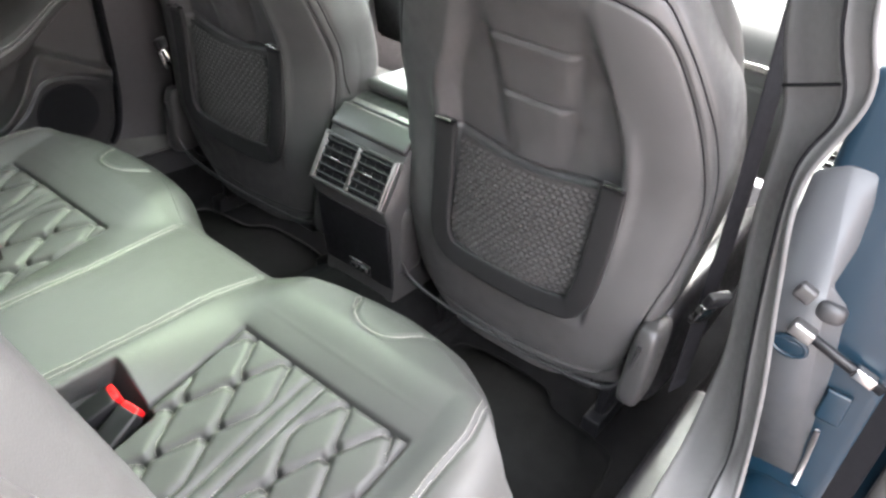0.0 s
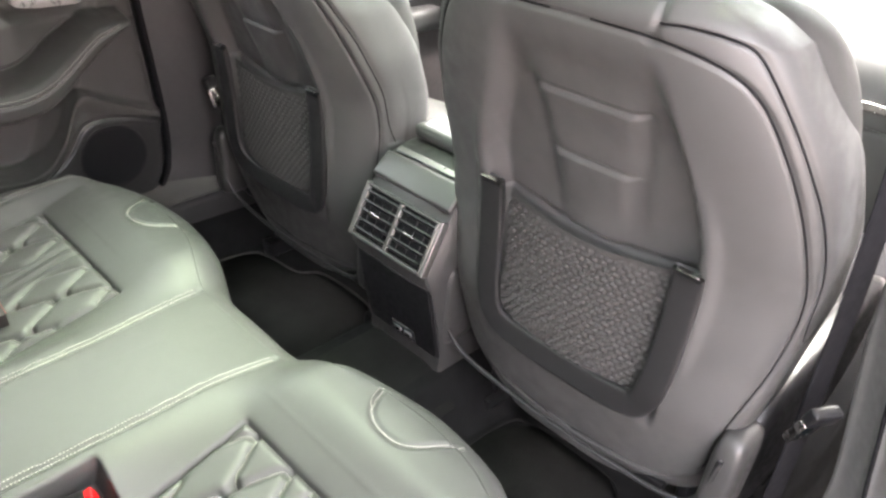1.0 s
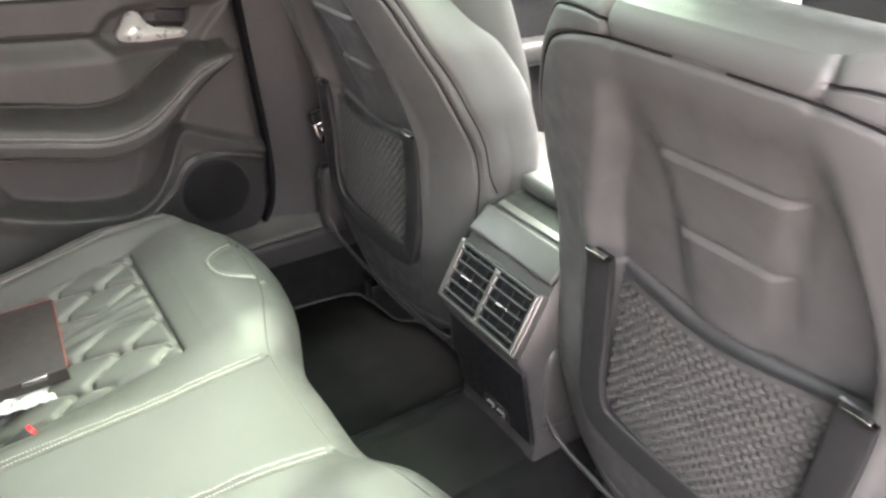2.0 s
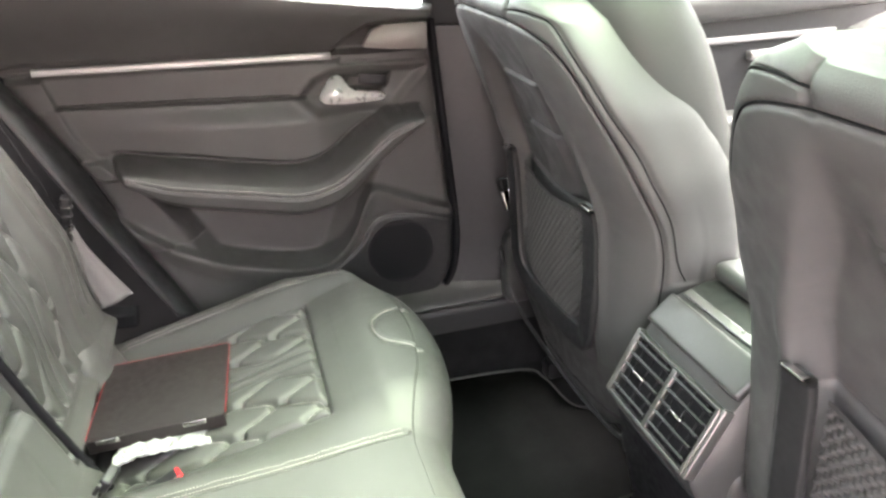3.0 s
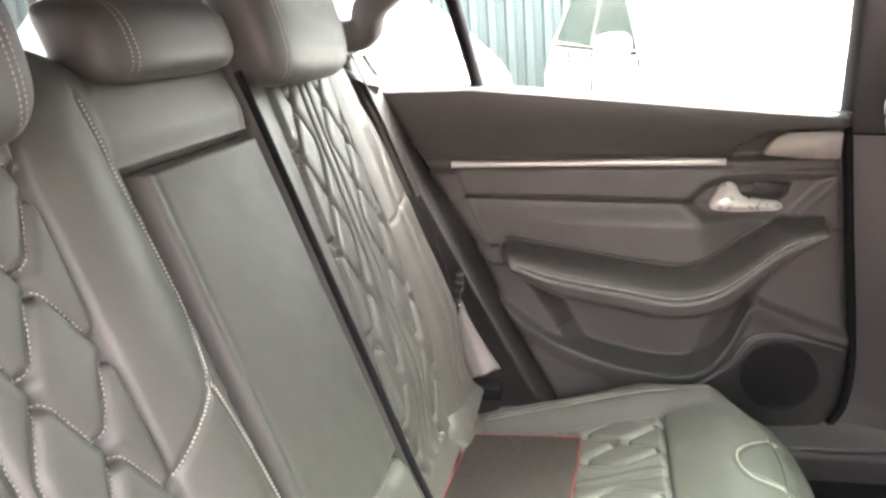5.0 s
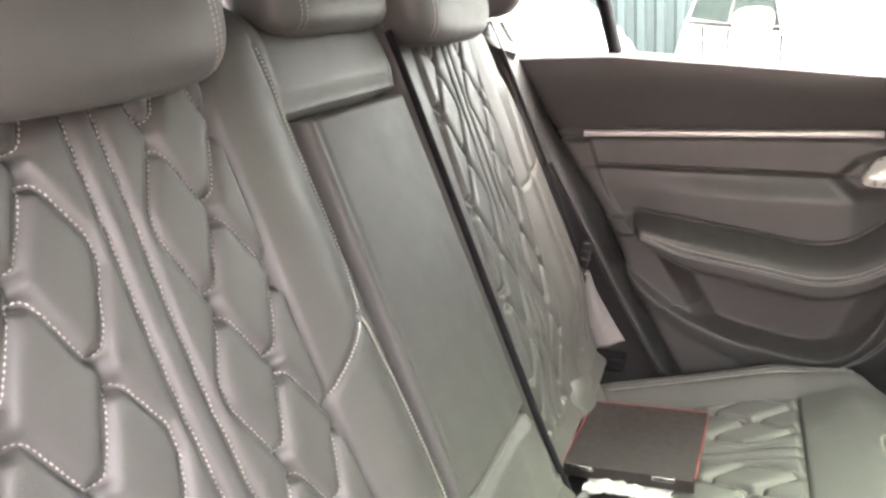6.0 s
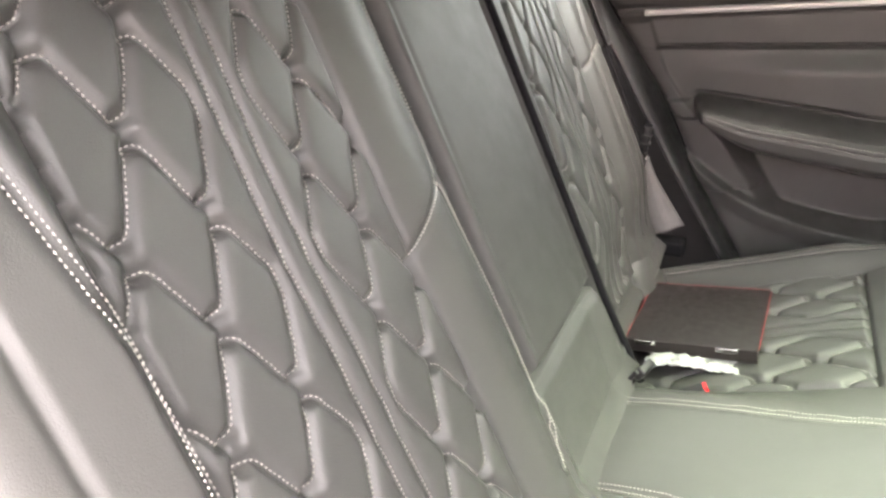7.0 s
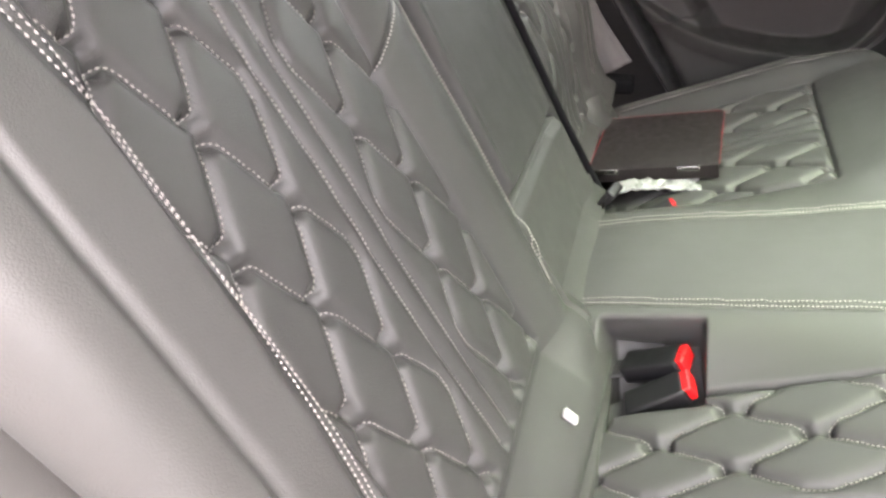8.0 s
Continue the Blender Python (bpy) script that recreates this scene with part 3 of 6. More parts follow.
def headrest(y, w, h, z, x, label, post=True, d=0.10):
    th = thing("headrest", label, "headrest", "rear headrests", at=(x, y, z - h / 2))
    P = rounded_block(w, d, h, 4.5, 48, 96, 0.05)
    P[..., 0] -= P[..., 2] * 0.25
    # stitched seam a little in from each side
    lines = []
    V = P.reshape(-1, 3)
    for off in (0.032, 0.040):
        for sd in (1, -1):
            yy = sd * (w / 2 - off)
            loop, nor = [], []
            for i in range(2, 46):
                ring = P[i]
                ok = [k for k in range(96) if ring[k, 0] > ring[:, 0].mean()]
                k = min(ok, key=lambda q: abs(ring[q, 1] - yy))
                p = ring[k].copy()
                k2 = (k + 1) % 96 if (ring[k, 1] < yy) == (ring[(k + 1) % 96, 1] > ring[k, 1]) else k - 1
                t = np.clip((yy - ring[k, 1]) / max(1e-6, abs(ring[k2, 1] - ring[k, 1])) * np.sign(ring[k2, 1] - ring[k, 1]), 0, 1)
                p = ring[k] + (ring[k2] - ring[k]) * t
                loop.append(p + np.array([x + 0.0008, y, z]))
                nor.append((1, 0, 0.2))
            lines.append((np.array(loop), np.array(nor, float)))
    me = make(V + np.array([x, y, z]), [tuple(f[::-1]) for f in grid_faces(48, 96, True)])
    pad = part("pad", me, LEATHER, th)
    tagged(part("stitching", stitches(lines), THREAD, pad, "cream thread stitching"), kind="stuff")
    if post:
        for sd in (1, -1):
            part("post", sweep([(x - 0.03, y + sd * w * 0.25, z - h / 2 - 0.10), (x - 0.02, y + sd * w * 0.25, z)], circle(0.006, 12), up=(1, 0, 0)), CHROME, th, "chrome post")
    return th


headrest(-0.315, 0.285, 0.20, 1.243, -0.655, "dark grey leather outer headrest with twin stitched seams")
headrest(0.35, 0.285, 0.20, 1.243, -0.665, "dark grey leather outer headrest with twin stitched seams")
headrest(0.075, 0.25, 0.085, 1.215, -0.69, "low dark grey leather middle headrest with stitched bands", True, 0.09)


# ---- front seats ----
SEAT_Z = [0.36, 0.45, 0.55, 0.65, 0.76, 0.85, 0.95, 1.04, 1.07, 1.10, 1.13, 1.16]
SEAT_X = [0.335, 0.31, 0.286, 0.285, 0.277, 0.243, 0.20, 0.160, 0.156, 0.158, 0.166, 0.180]
HALF_W = ([0.33, 0.37, 0.42, 0.50, 0.60, 0.75, 0.85, 0.95, 1.00, 1.04, 1.07, 1.10, 1.12], [0.12, 0.20, 0.235, 0.258, 0.276, 0.292, 0.292, 0.271, 0.245, 0.220, 0.198, 0.170, 0.13])


def front_seat(yc, mirror, tall, crest):
    th = thing("front_seat", "dark grey leather front seat, seen from behind, with net map pocket", "car seat", "front seats", at=(0.35, yc, 0.2))
    zs = np.linspace(0.335, 1.118, 380)
    nt = 480
    th_ = np.linspace(0, 2 * math.pi, nt, endpoint=False)
    hw = np.interp(zs, *HALF_W)
    hw = np.convolve(np.pad(hw, 7, mode="edge"), np.ones(15) / 15, mode="valid")
    xr = np.interp(zs, SEAT_Z, SEAT_X)
    xr = np.convolve(np.pad(xr, 15, mode="reflect", reflect_type="odd"), np.ones(31) / 31, mode="valid")
    depth = np.interp(zs, [0.335, 0.5, 0.9, 1.05, 1.10, 1.15], [0.13, 0.20, 0.21, 0.19, 0.14, 0.05])
    # denser samples on the rear face
    tt = th_ + 0.35 * np.sin(2 * th_)
    c, s = np.cos(tt), np.sin(tt)
    ex = 2 / 3.6
    cx = np.sign(c) * np.abs(c) ** ex
    sy = np.sign(s) * np.abs(s) ** ex
    X = (xr + depth / 2)[:, None] - depth[:, None] / 2 * cx[None]
    Y = hw[:, None] * sy[None]
    Z = np.repeat(zs[:, None], nt, 1)
    rear = (c > 0.0)[None] & (np.abs(Y) < 0.4)
    P = np.stack([X, Y, Z], -1)
    A = np.abs(Y)
    disp = np.zeros(X.shape)
    # scooped recess for the knees with stitched panels
    half = np.interp(Z, [0.50, 0.76, 0.82, 0.87, 0.93, 0.985, 1.03], [0.160, 0.168, 0.166, 0.157, 0.140, 0.124, 0.114])
    soft_ = 0.014 + 0.016 * sstep(0.80, 0.98, Z)
    scoop = sstep(0.0, 1.0, (half - A) / soft_) * sstep(1.06, 0.90, Z) * sstep(0.48, 0.56, Z)
    disp -= np.where(rear, 0.032 * scoop, 0)
    disp += np.where(rear, 0.007 * groove(A - half - 0.010, 0.011) * sstep(0.93, 0.80, Z) * sstep(0.56, 0.7, Z), 0)
    inner = np.interp(Z, [0.735, 0.846, 0.940, 1.0], [0.054, 0.068, 0.080, 0.080])
    pan = [(-0.080, 0.945), (-0.068, 0.846), (-0.054, 0.737)]
    segs = chain(pan) + chain([(-a, b) for a, b in pan])
    disp -= np.where(rear, 0.005 * groove(seg_dist(Y, Z, segs), 0.0045), 0)
    hor = [(-0.16, 0.752, -0.054, 0.737), (-0.054, 0.737, 0.054, 0.737), (0.054, 0.737, 0.16, 0.752)]
    disp -= np.where(rear, 0.005 * groove(seg_dist(Y, Z, hor), 0.004), 0)
    # overlapping panels, each one proud at its upper edge
    step_ = np.where(Z < 0.846, (Z - 0.737) / 0.109, np.where(Z < 0.940, (Z - 0.846) / 0.094, 0.0))
    puff = (0.008 + 0.0035 * np.clip(step_, 0, 1)) * sstep(0.0, 0.016, inner - A) * sstep(0.735, 0.740, Z) * sstep(1.0, 0.935, Z)
    disp += np.where(rear, puff, 0)
    tucks = [(-0.070, 0.944, 0.066, 0.944), (-0.060, 0.850, 0.056, 0.850)]
    disp -= np.where(rear, 0.0032 * groove(seg_dist(Y, Z, tucks), 0.0030), 0)
    # outer seams of the back cover
    cover = smooth_pts([(0.0, 1.052), (0.10, 1.050), (0.165, 1.038), (0.201, 1.015), (0.231, 0.965), (0.260, 0.885), (0.277, 0.80), (0.279, 0.73), (0.270, 0.65), (0.256, 0.585), (0.243, 0.52), (0.232, 0.44), (0.20, 0.39), (0.0, 0.37)], 6)
    cs = chain([tuple(p) for p in cover])
    disp -= np.where(rear, 0.0035 * groove(seg_dist(A, Z, cs), 0.0032), 0)
    cover2 = smooth_pts([(0.100, 1.072), (0.13, 1.075), (0.165, 1.070), (0.195, 1.052), (0.232, 0.995), (0.258, 0.94), (0.280, 0.87), (0.288, 0.80), (0.286, 0.70)], 6)
    disp -= np.where(rear, 0.003 * groove(seg_dist(A, Z, chain([tuple(p) for p in cover2])), 0.0032), 0)
    up_seam = [(0.094, 1.048, 0.100, 1.075), (0.100, 1.075, 0.098, 1.13)]
    disp -= np.where(rear, 0.005 * groove(seg_dist(A, Z, up_seam), 0.004), 0)
    N = normals(P)
    mid = nt // 2
    N *= np.sign(N[160, 0, 0]) * -1
    P2 = P + N * disp[..., None]
    # a notch for the headrest between two raised shoulders
    low = sstep(0.125, 0.085, np.abs(P2[..., 1]))
    P2[..., 2] = np.where(P2[..., 2] > 1.06, 1.06 + (P2[..., 2] - 1.06) * (0.55 - 0.15 * low), P2[..., 2])
    P2[..., 2] = np.where(P2[..., 2] > 0.78, 0.78 + (P2[..., 2] - 0.78) * tall, P2[..., 2])
    # dark sunk cords along the two long seams
    cords = []
    for sgn in (1, -1):
        for track in (cover, cover2):
            line = []
            ok = np.where((c > 0.02) & (np.sign(s) == sgn))[0]
            ok = ok[np.argsort(np.abs(Y[0, ok]))]
            for a, z in track:
                fi = np.interp(z, zs, np.arange(len(zs)))
                i, fr = min(int(fi), len(zs) - 2), fi - int(fi)
                row = P2[i, ok] * (1 - fr) + P2[i + 1, ok] * fr
                ya = np.abs(Y[i, ok])
                line.append([np.interp(a, ya, row[:, k]) for k in range(3)])
            cords.append(np.array(line))
    P2[..., 1] *= mirror
    P2[..., 1] += yc
    F = [tuple(f) for f in grid_faces(len(zs), nt, True)]
    F += [tuple(range((len(zs) - 1) * nt, len(zs) * nt)), tuple(range(nt - 1, -1, -1))]
    me = make(P2.reshape(-1, 3), F)
    back = part("backrest", me, LEATHER_FRONT, th)
    bm = bmesh.new()
    bm.from_mesh(me)
    bmesh.ops.recalc_face_normals(bm, faces=bm.faces)
    bm.to_mesh(me)
    bm.free()

    for ln in cords:
        ln[:, 1] += yc
        ln[:, 0] -= 0.0020
        ln[:, 2] += 0.0010
        ln[1:-1] = (ln[:-2] + 2 * ln[1:-1] + ln[2:]) / 4
        part("seam_cord", sweep(ln, circle(0.0011, 6), up=(1, 0.2, 0)), BLACK, back, "dark sunk seam cord")

    def on_back(y, z, out=0.0):
        return np.array([np.interp(z, zs, xr) - out, yc + mirror * y, z])

    # hard U-shaped pocket frame
    u = smooth_pts([(-0.157, 0.775), (-0.156, 0.70), (-0.151, 0.60), (-0.141, 0.548), (-0.118, 0.523), (-0.06, 0.513), (0.0, 0.511), (0.06, 0.513), (0.118, 0.523), (0.141, 0.548), (0.151, 0.60), (0.156, 0.70), (0.157, 0.775)], 8)
    path = [on_back(a, b, 0.001) for a, b in u]
    part("pocket_frame", sweep(path, slab(0.041, 0.013, 0.35, 20), up=(-1, 0, 0.1)), POCKET, th, "smooth black plastic pocket frame")
    for sd in (1, -1):
        q = on_back(sd * 0.157, 0.776, 0.005)
        part("frame_tip", rbox(0.010, 0.030, 0.003, 0.0012, Matrix.Translation(q)), CHROME, th, "bright metal tip")
    # knitted net
    ny, nz = 150, 120
    yy = np.linspace(-0.135, 0.135, ny)
    zz = np.linspace(0, 1, nz)
    NP = np.zeros((nz, ny, 3))
    for i, q in enumerate(zz):
        for j, y in enumerate(yy):
            top = 0.752 - 0.014 * (1 - (abs(y) / 0.135) ** 2) ** 2
            bot = 0.53 + 0.02 * (abs(y) / 0.135) ** 6
            z = bot + (top - bot) * q
            row = z / 0.0085
            r = math.floor(row)
            ph = y / 0.014 + (0.5 if r % 2 else 0.0)
            knit = 0.0050 * abs(math.sin(math.pi * ph)) * math.sin(math.pi * (row - r)) ** 0.6
            sag = 0.010 * (1 - (y / 0.135) ** 2)
            if q > 0.965:
                knit = 0.002
            NP[i, j] = on_back(y, z, -0.016 + knit + sag)
    part("net", sub_mesh(NP, flip=mirror > 0), NET, th, "grey knitted net pocket")
    # headrest on two bright posts
    for sd in (1, -1):
        part("headrest_post", sweep([(0.305, yc + sd * 0.090, 1.00), (0.275, yc + sd * 0.090, 1.13), (0.258, yc + sd * 0.090, 1.24)], circle(0.0095, 14), up=(1, 0, 0)), POST, th, "bright steel post")
    H = rounded_block(0.27, 0.11, 0.20, 4, 28, 48, 0.03)
    H[..., 0] -= H[..., 2] * 0.2
    part("headrest", make(H.reshape(-1, 3) + np.array([0.262, yc, 1.255]), [tuple(f[::-1]) for f in grid_faces(28, 48, True)]), LEATHER_FRONT, th)
    # low rounded shoulders on either side of the headrest
    for sd in (1, -1):
        S = rounded_block(0.215, 0.17, 0.36, 2.8, 40, 56)
        S[..., 0] -= S[..., 2] * 0.32
        S[..., 1] += sd * 0.05 * (0.5 - S[..., 2] / 0.36)
        part("shoulder", make(S.reshape(-1, 3) + np.array([0.352, yc + sd * 0.135, crest - 0.18]), [tuple(f[::-1]) for f in grid_faces(40, 56, True)]), LEATHER_SHADED, th)
    # cushion, base and side shield
    C = rounded_block(0.53, 0.54, 0.17, 5, 30, 72)
    C[..., 2] += 0.05 * (C[..., 0] / 0.27)
    part("cushion", make(C.reshape(-1, 3) + np.array([0.63, yc, 0.435]), [tuple(f[::-1]) for f in grid_faces(30, 72, True)]), LEATHER_FRONT, th)
    for sd in (1, -1):
        sh = rounded_block(0.05, 0.56, 0.27, 4.5, 20, 32)
        part("side_shield", make(sh.reshape(-1, 3) + np.array([0.640, yc + sd * 0.266, 0.452]), [tuple(f[::-1]) for f in grid_faces(20, 32, True)]), DARK, th)
        part("rail", rbox(0.46, 0.035, 0.04, 0.004, Matrix.Translation((0.61, yc + sd * 0.20, 0.225))), DARK, th)
        part("riser", rbox(0.30, 0.02, 0.14, 0.005, Matrix.Translation((0.56, yc + sd * 0.20, 0.305))), DARK, th)
        part("hinge_cover", make(rounded_block(0.045, 0.085, 0.17, 5, 16, 28).reshape(-1, 3) + np.array([0.342, yc + sd * 0.264, 0.465]), [tuple(f[::-1]) for f in grid_faces(16, 28, True)]), CONSOLE, th, "plastic hinge cover")
    part("under_tray", rbox(0.30, 0.36, 0.02, 0.004, Matrix.Translation((0.52, yc, 0.33))), DARK, th)
    # trim cord along the foot of the back
    cord = smooth_pts([on_back(-0.262, 0.52, 0.0), on_back(-0.245, 0.42, 0.006), on_back(-0.19, 0.375, 0.008), on_back(0, 0.36, 0.008), on_back(0.19, 0.375, 0.008), on_back(0.245, 0.42, 0.006), on_back(0.262, 0.52, 0.0)], 8)
    part("trim_cord", sweep(cord, circle(0.004, 8), up=(1, 0, 0)), HARD, th)
    return th


front_seat(-0.348, 1, 1.0, 1.088)
front_seat(0.392, 1, 0.95, 1.112)


# ---- centre console with rear air vents ----
def console():
    th = thing("centre_console", "grey plastic centre console with twin rear air vents", "console", at=(0.5, 0, 0.2))
    # side view outline: tilted vent face over a receding lower panel
    prof = [(0.30, 0.30), (0.302, 0.37), (0.272, 0.50), (0.246, 0.548), (0.246, 0.556), (0.290, 0.645), (0.310, 0.672), (0.335, 0.692), (0.38, 0.705), (0.80, 0.705), (0.80, 0.25), (0.30, 0.25)]
    bm = bmesh.new()
    rings = []
    for y, k in ((-0.098, 0.95), (-0.092, 1), (0.092, 1), (0.098, 0.95)):
        rings.append([bm.verts.new(((x - 0.5) * (1 if k == 1 else 0.988) + 0.5, y, (z - 0.48) * (1 if k == 1 else 0.988) + 0.48)) for x, z in prof])
    for a, b in zip(rings, rings[1:]):
        for k in range(len(prof)):
            bm.faces.new((a[k], a[(k + 1) % len(prof)], b[(k + 1) % len(prof)], b[k]))
    bm.faces.new(rings[0][::-1])
    bm.faces.new(rings[-1])
    bmesh.ops.recalc_face_normals(bm, faces=bm.faces)
    bmesh.ops.bevel(bm, geom=[e for e in bm.edges], offset=0.003, segments=2, affect="EDGES")
    body = part("body", bm, CONSOLE, th)
    part("lower_panel", rbox(0.008, 0.188, 0.172, 0.003, Matrix.Translation((0.2825, 0, 0.437)) @ pose(0, 0, 0, 0, -13, 0)), DARK, th, "smooth dark lower panel")
    part("top_cap", rbox(0.050, 0.190, 0.014, 0.006, Matrix.Translation((0.313, 0, 0.678)) @ pose(0, 0, 0, 0, -42, 0)), CONSOLE, th, "rounded cap over the vents")
    # vent bezel on the tilted face
    o, upv = np.array([0.268, 0.0, 0.6005]), np.array([0.044, 0, 0.089])
    upv = upv / np.linalg.norm(upv)
    nrm = np.array([-upv[2], 0, upv[0]])
    M = Matrix(((upv[0], 0, nrm[0], o[0]), (0, -1, 0, o[1]), (upv[2], 0, nrm[2], o[2]), (0, 0, 0, 1)))
    for a, b, sx, sy in ((0.046, 0, 0.005, 0.178), (-0.046, 0, 0.006, 0.178), (0, 0.086, 0.097, 0.006), (0, -0.086, 0.097, 0.006), (0, 0, 0.088, 0.009)):
        bright = sx > 0.05
        part("vent_frame", rbox(sx, sy, 0.012, 0.002, M @ Matrix.Translation((a, b, 0.006))), SILVER if bright else CONSOLE, th, "satin silver vent surround" if bright else "")
    for sd in (1, -1):
        part("vent_cheek", rbox(0.100, 0.006, 0.034, 0.0025, M @ Matrix.Translation((0.001, sd * 0.0925, -0.006))), SILVER, th, "bright satin cheek beside the vents")
    for sd in (1, -1):
        part("vent_well", rbox(0.084, 0.077, 0.006, 0.001, M @ Matrix.Translation((0, sd * 0.043, 0.0035))), BLACK, th)
        for k in range(5):
            part("vent_slat", rbox(0.0035, 0.076, 0.014, 0.001, M @ Matrix.Translation((-0.034 + 0.017 * k, sd * 0.043, 0.008)) @ pose(0, 0, 0, 0, 30, 0)), DARK, th)
        for k in range(3):
            part("vent_vane", rbox(0.082, 0.002, 0.008, 0.0006, M @ Matrix.Translation((0, sd * 0.043 + (k - 1) * 0.024, 0.0045))), DARK, th)
        part("vent_tab", rbox(0.004, 0.024, 0.010, 0.0015, M @ Matrix.Translation((0.004, sd * 0.043, 0.015))), CHROME, th, "chromed vent tab")
    # stepped lids on top
    part("top_pad", rbox(0.40, 0.186, 0.028, 0.012, Matrix.Translation((0.585, 0, 0.722))), LEATHER_FRONT, th, "padded leather console lid")
    part("lid_strip", rbox(0.012, 0.17, 0.006, 0.002, Matrix.Translation((0.345, 0, 0.699)) @ pose(0, 0, 0, 0, -25, 0)), SILVER, th)
    # twin sockets low on the rear face
    sock = rbox(0.006, 0.062, 0.030, 0.004, Matrix.Translation((0.2935, -0.008, 0.372)) @ pose(0, 0, 0, 0, -13, 0))
    s = part("socket_panel", sock, GLOSS, th, "gloss black socket panel")
    for sd in (1, -1):
        part("socket", rbox(0.004, 0.018, 0.010, 0.002, Matrix.Translation((0.2900, -0.008 + sd * 0.014, 0.372))), SILVER, s)
        part("socket_slot", rbox(0.004, 0.013, 0.005, 0.001, Matrix.Translation((0.2888, -0.008 + sd * 0.014, 0.372))), BLACK, s)
    return th


console()


# ---- floor, tunnel, sills ----
def floor():
    ny, nx = 160, 120
    ys, xs = np.linspace(-0.78, 0.78, ny), np.linspace(-0.45, 1.9, nx)
    X, Y = np.meshgrid(xs, ys, indexing="ij")
    tun = sstep(0.19, 0.10, np.abs(Y)) * 0.12
    sill = sstep(0.66, 0.70, np.abs(Y)) * 0.16
    Z = 0.20 + np.maximum(tun, 0) + sill
    Z = Z + sstep(0.62, 0.72, np.abs(Y)) * 0.0
    P = np.stack([X, Y, Z], -1)
    ob = part("floor", sub_mesh(P, flip=normals(P)[5, 5, 2] < 0), CARPET)
    tagged(ob, "black carpeted car floor with raised tunnel", "floor", kind="structure")
    low = part("underbody", rbox(3.6, 1.6, 0.05, 0.01, Matrix.Translation((0.3, 0, 0.165))), DARK)
    tagged(low, "dark car underbody", "car body", kind="structure")
    for sd in (1, -1):
        m = thing("floor_mat", "black pile floor mat with stitched light edge", "floor mat", "rear floor mats", at=(0.22, sd * 0.42, 0.206))
        pts = [(0.02, sd * 0.20), (0.02, sd * 0.60), (0.10, sd * 0.635), (0.33, sd * 0.62), (0.37, sd * 0.57), (0.385, sd * 0.47), (0.43, sd * 0.42), (0.43, sd * 0.25), (0.36, sd * 0.20)]
        bm = bmesh.new()
        lo = [bm.verts.new((x, y, 0.203)) for x, y in pts]
        hi = [bm.verts.new((x, y, 0.214)) for x, y in pts]
        bm.faces.new(hi if sd < 0 else hi[::-1])
        bm.faces.new(lo)
        for k in range(len(pts)):
            bm.faces.new((lo[k], lo[k - 1], hi[k - 1], hi[k]))
        bmesh.ops.recalc_face_normals(bm, faces=bm.faces)
        part("mat_body", bm, MATFAB, m)
        loop = smooth_pts([(x, y, 0.215) for x, y in pts + pts[:1]], 6)
        part("edging", sweep(loop, circle(0.0026, 6)), WEB if sd > 0 else MATFAB, m, "overlocked edge")
    hump = thing("tunnel_mat", "grey carpet mat over the centre tunnel", "floor mat", at=(0.15, 0, 0.33))
    n = 30
    yy = np.linspace(-0.15, 0.15, n)
    P = np.stack([np.repeat(np.linspace(0.0, 0.30, 12)[:, None], n, 1), np.repeat(yy[None], 12, 0), np.repeat((0.327 - sstep(0.06, 0.17, np.abs(yy)) * 0.06)[None], 12, 0)], -1)
    part("mat_body", sub_mesh(P, flip=normals(P)[5, 5, 2] < 0), MATFAB, hump)


floor()


# ---- left rear door ----
def curve(pts):
    p = smooth_pts(pts, 10)
    return p[:, 0], p[:, 1]


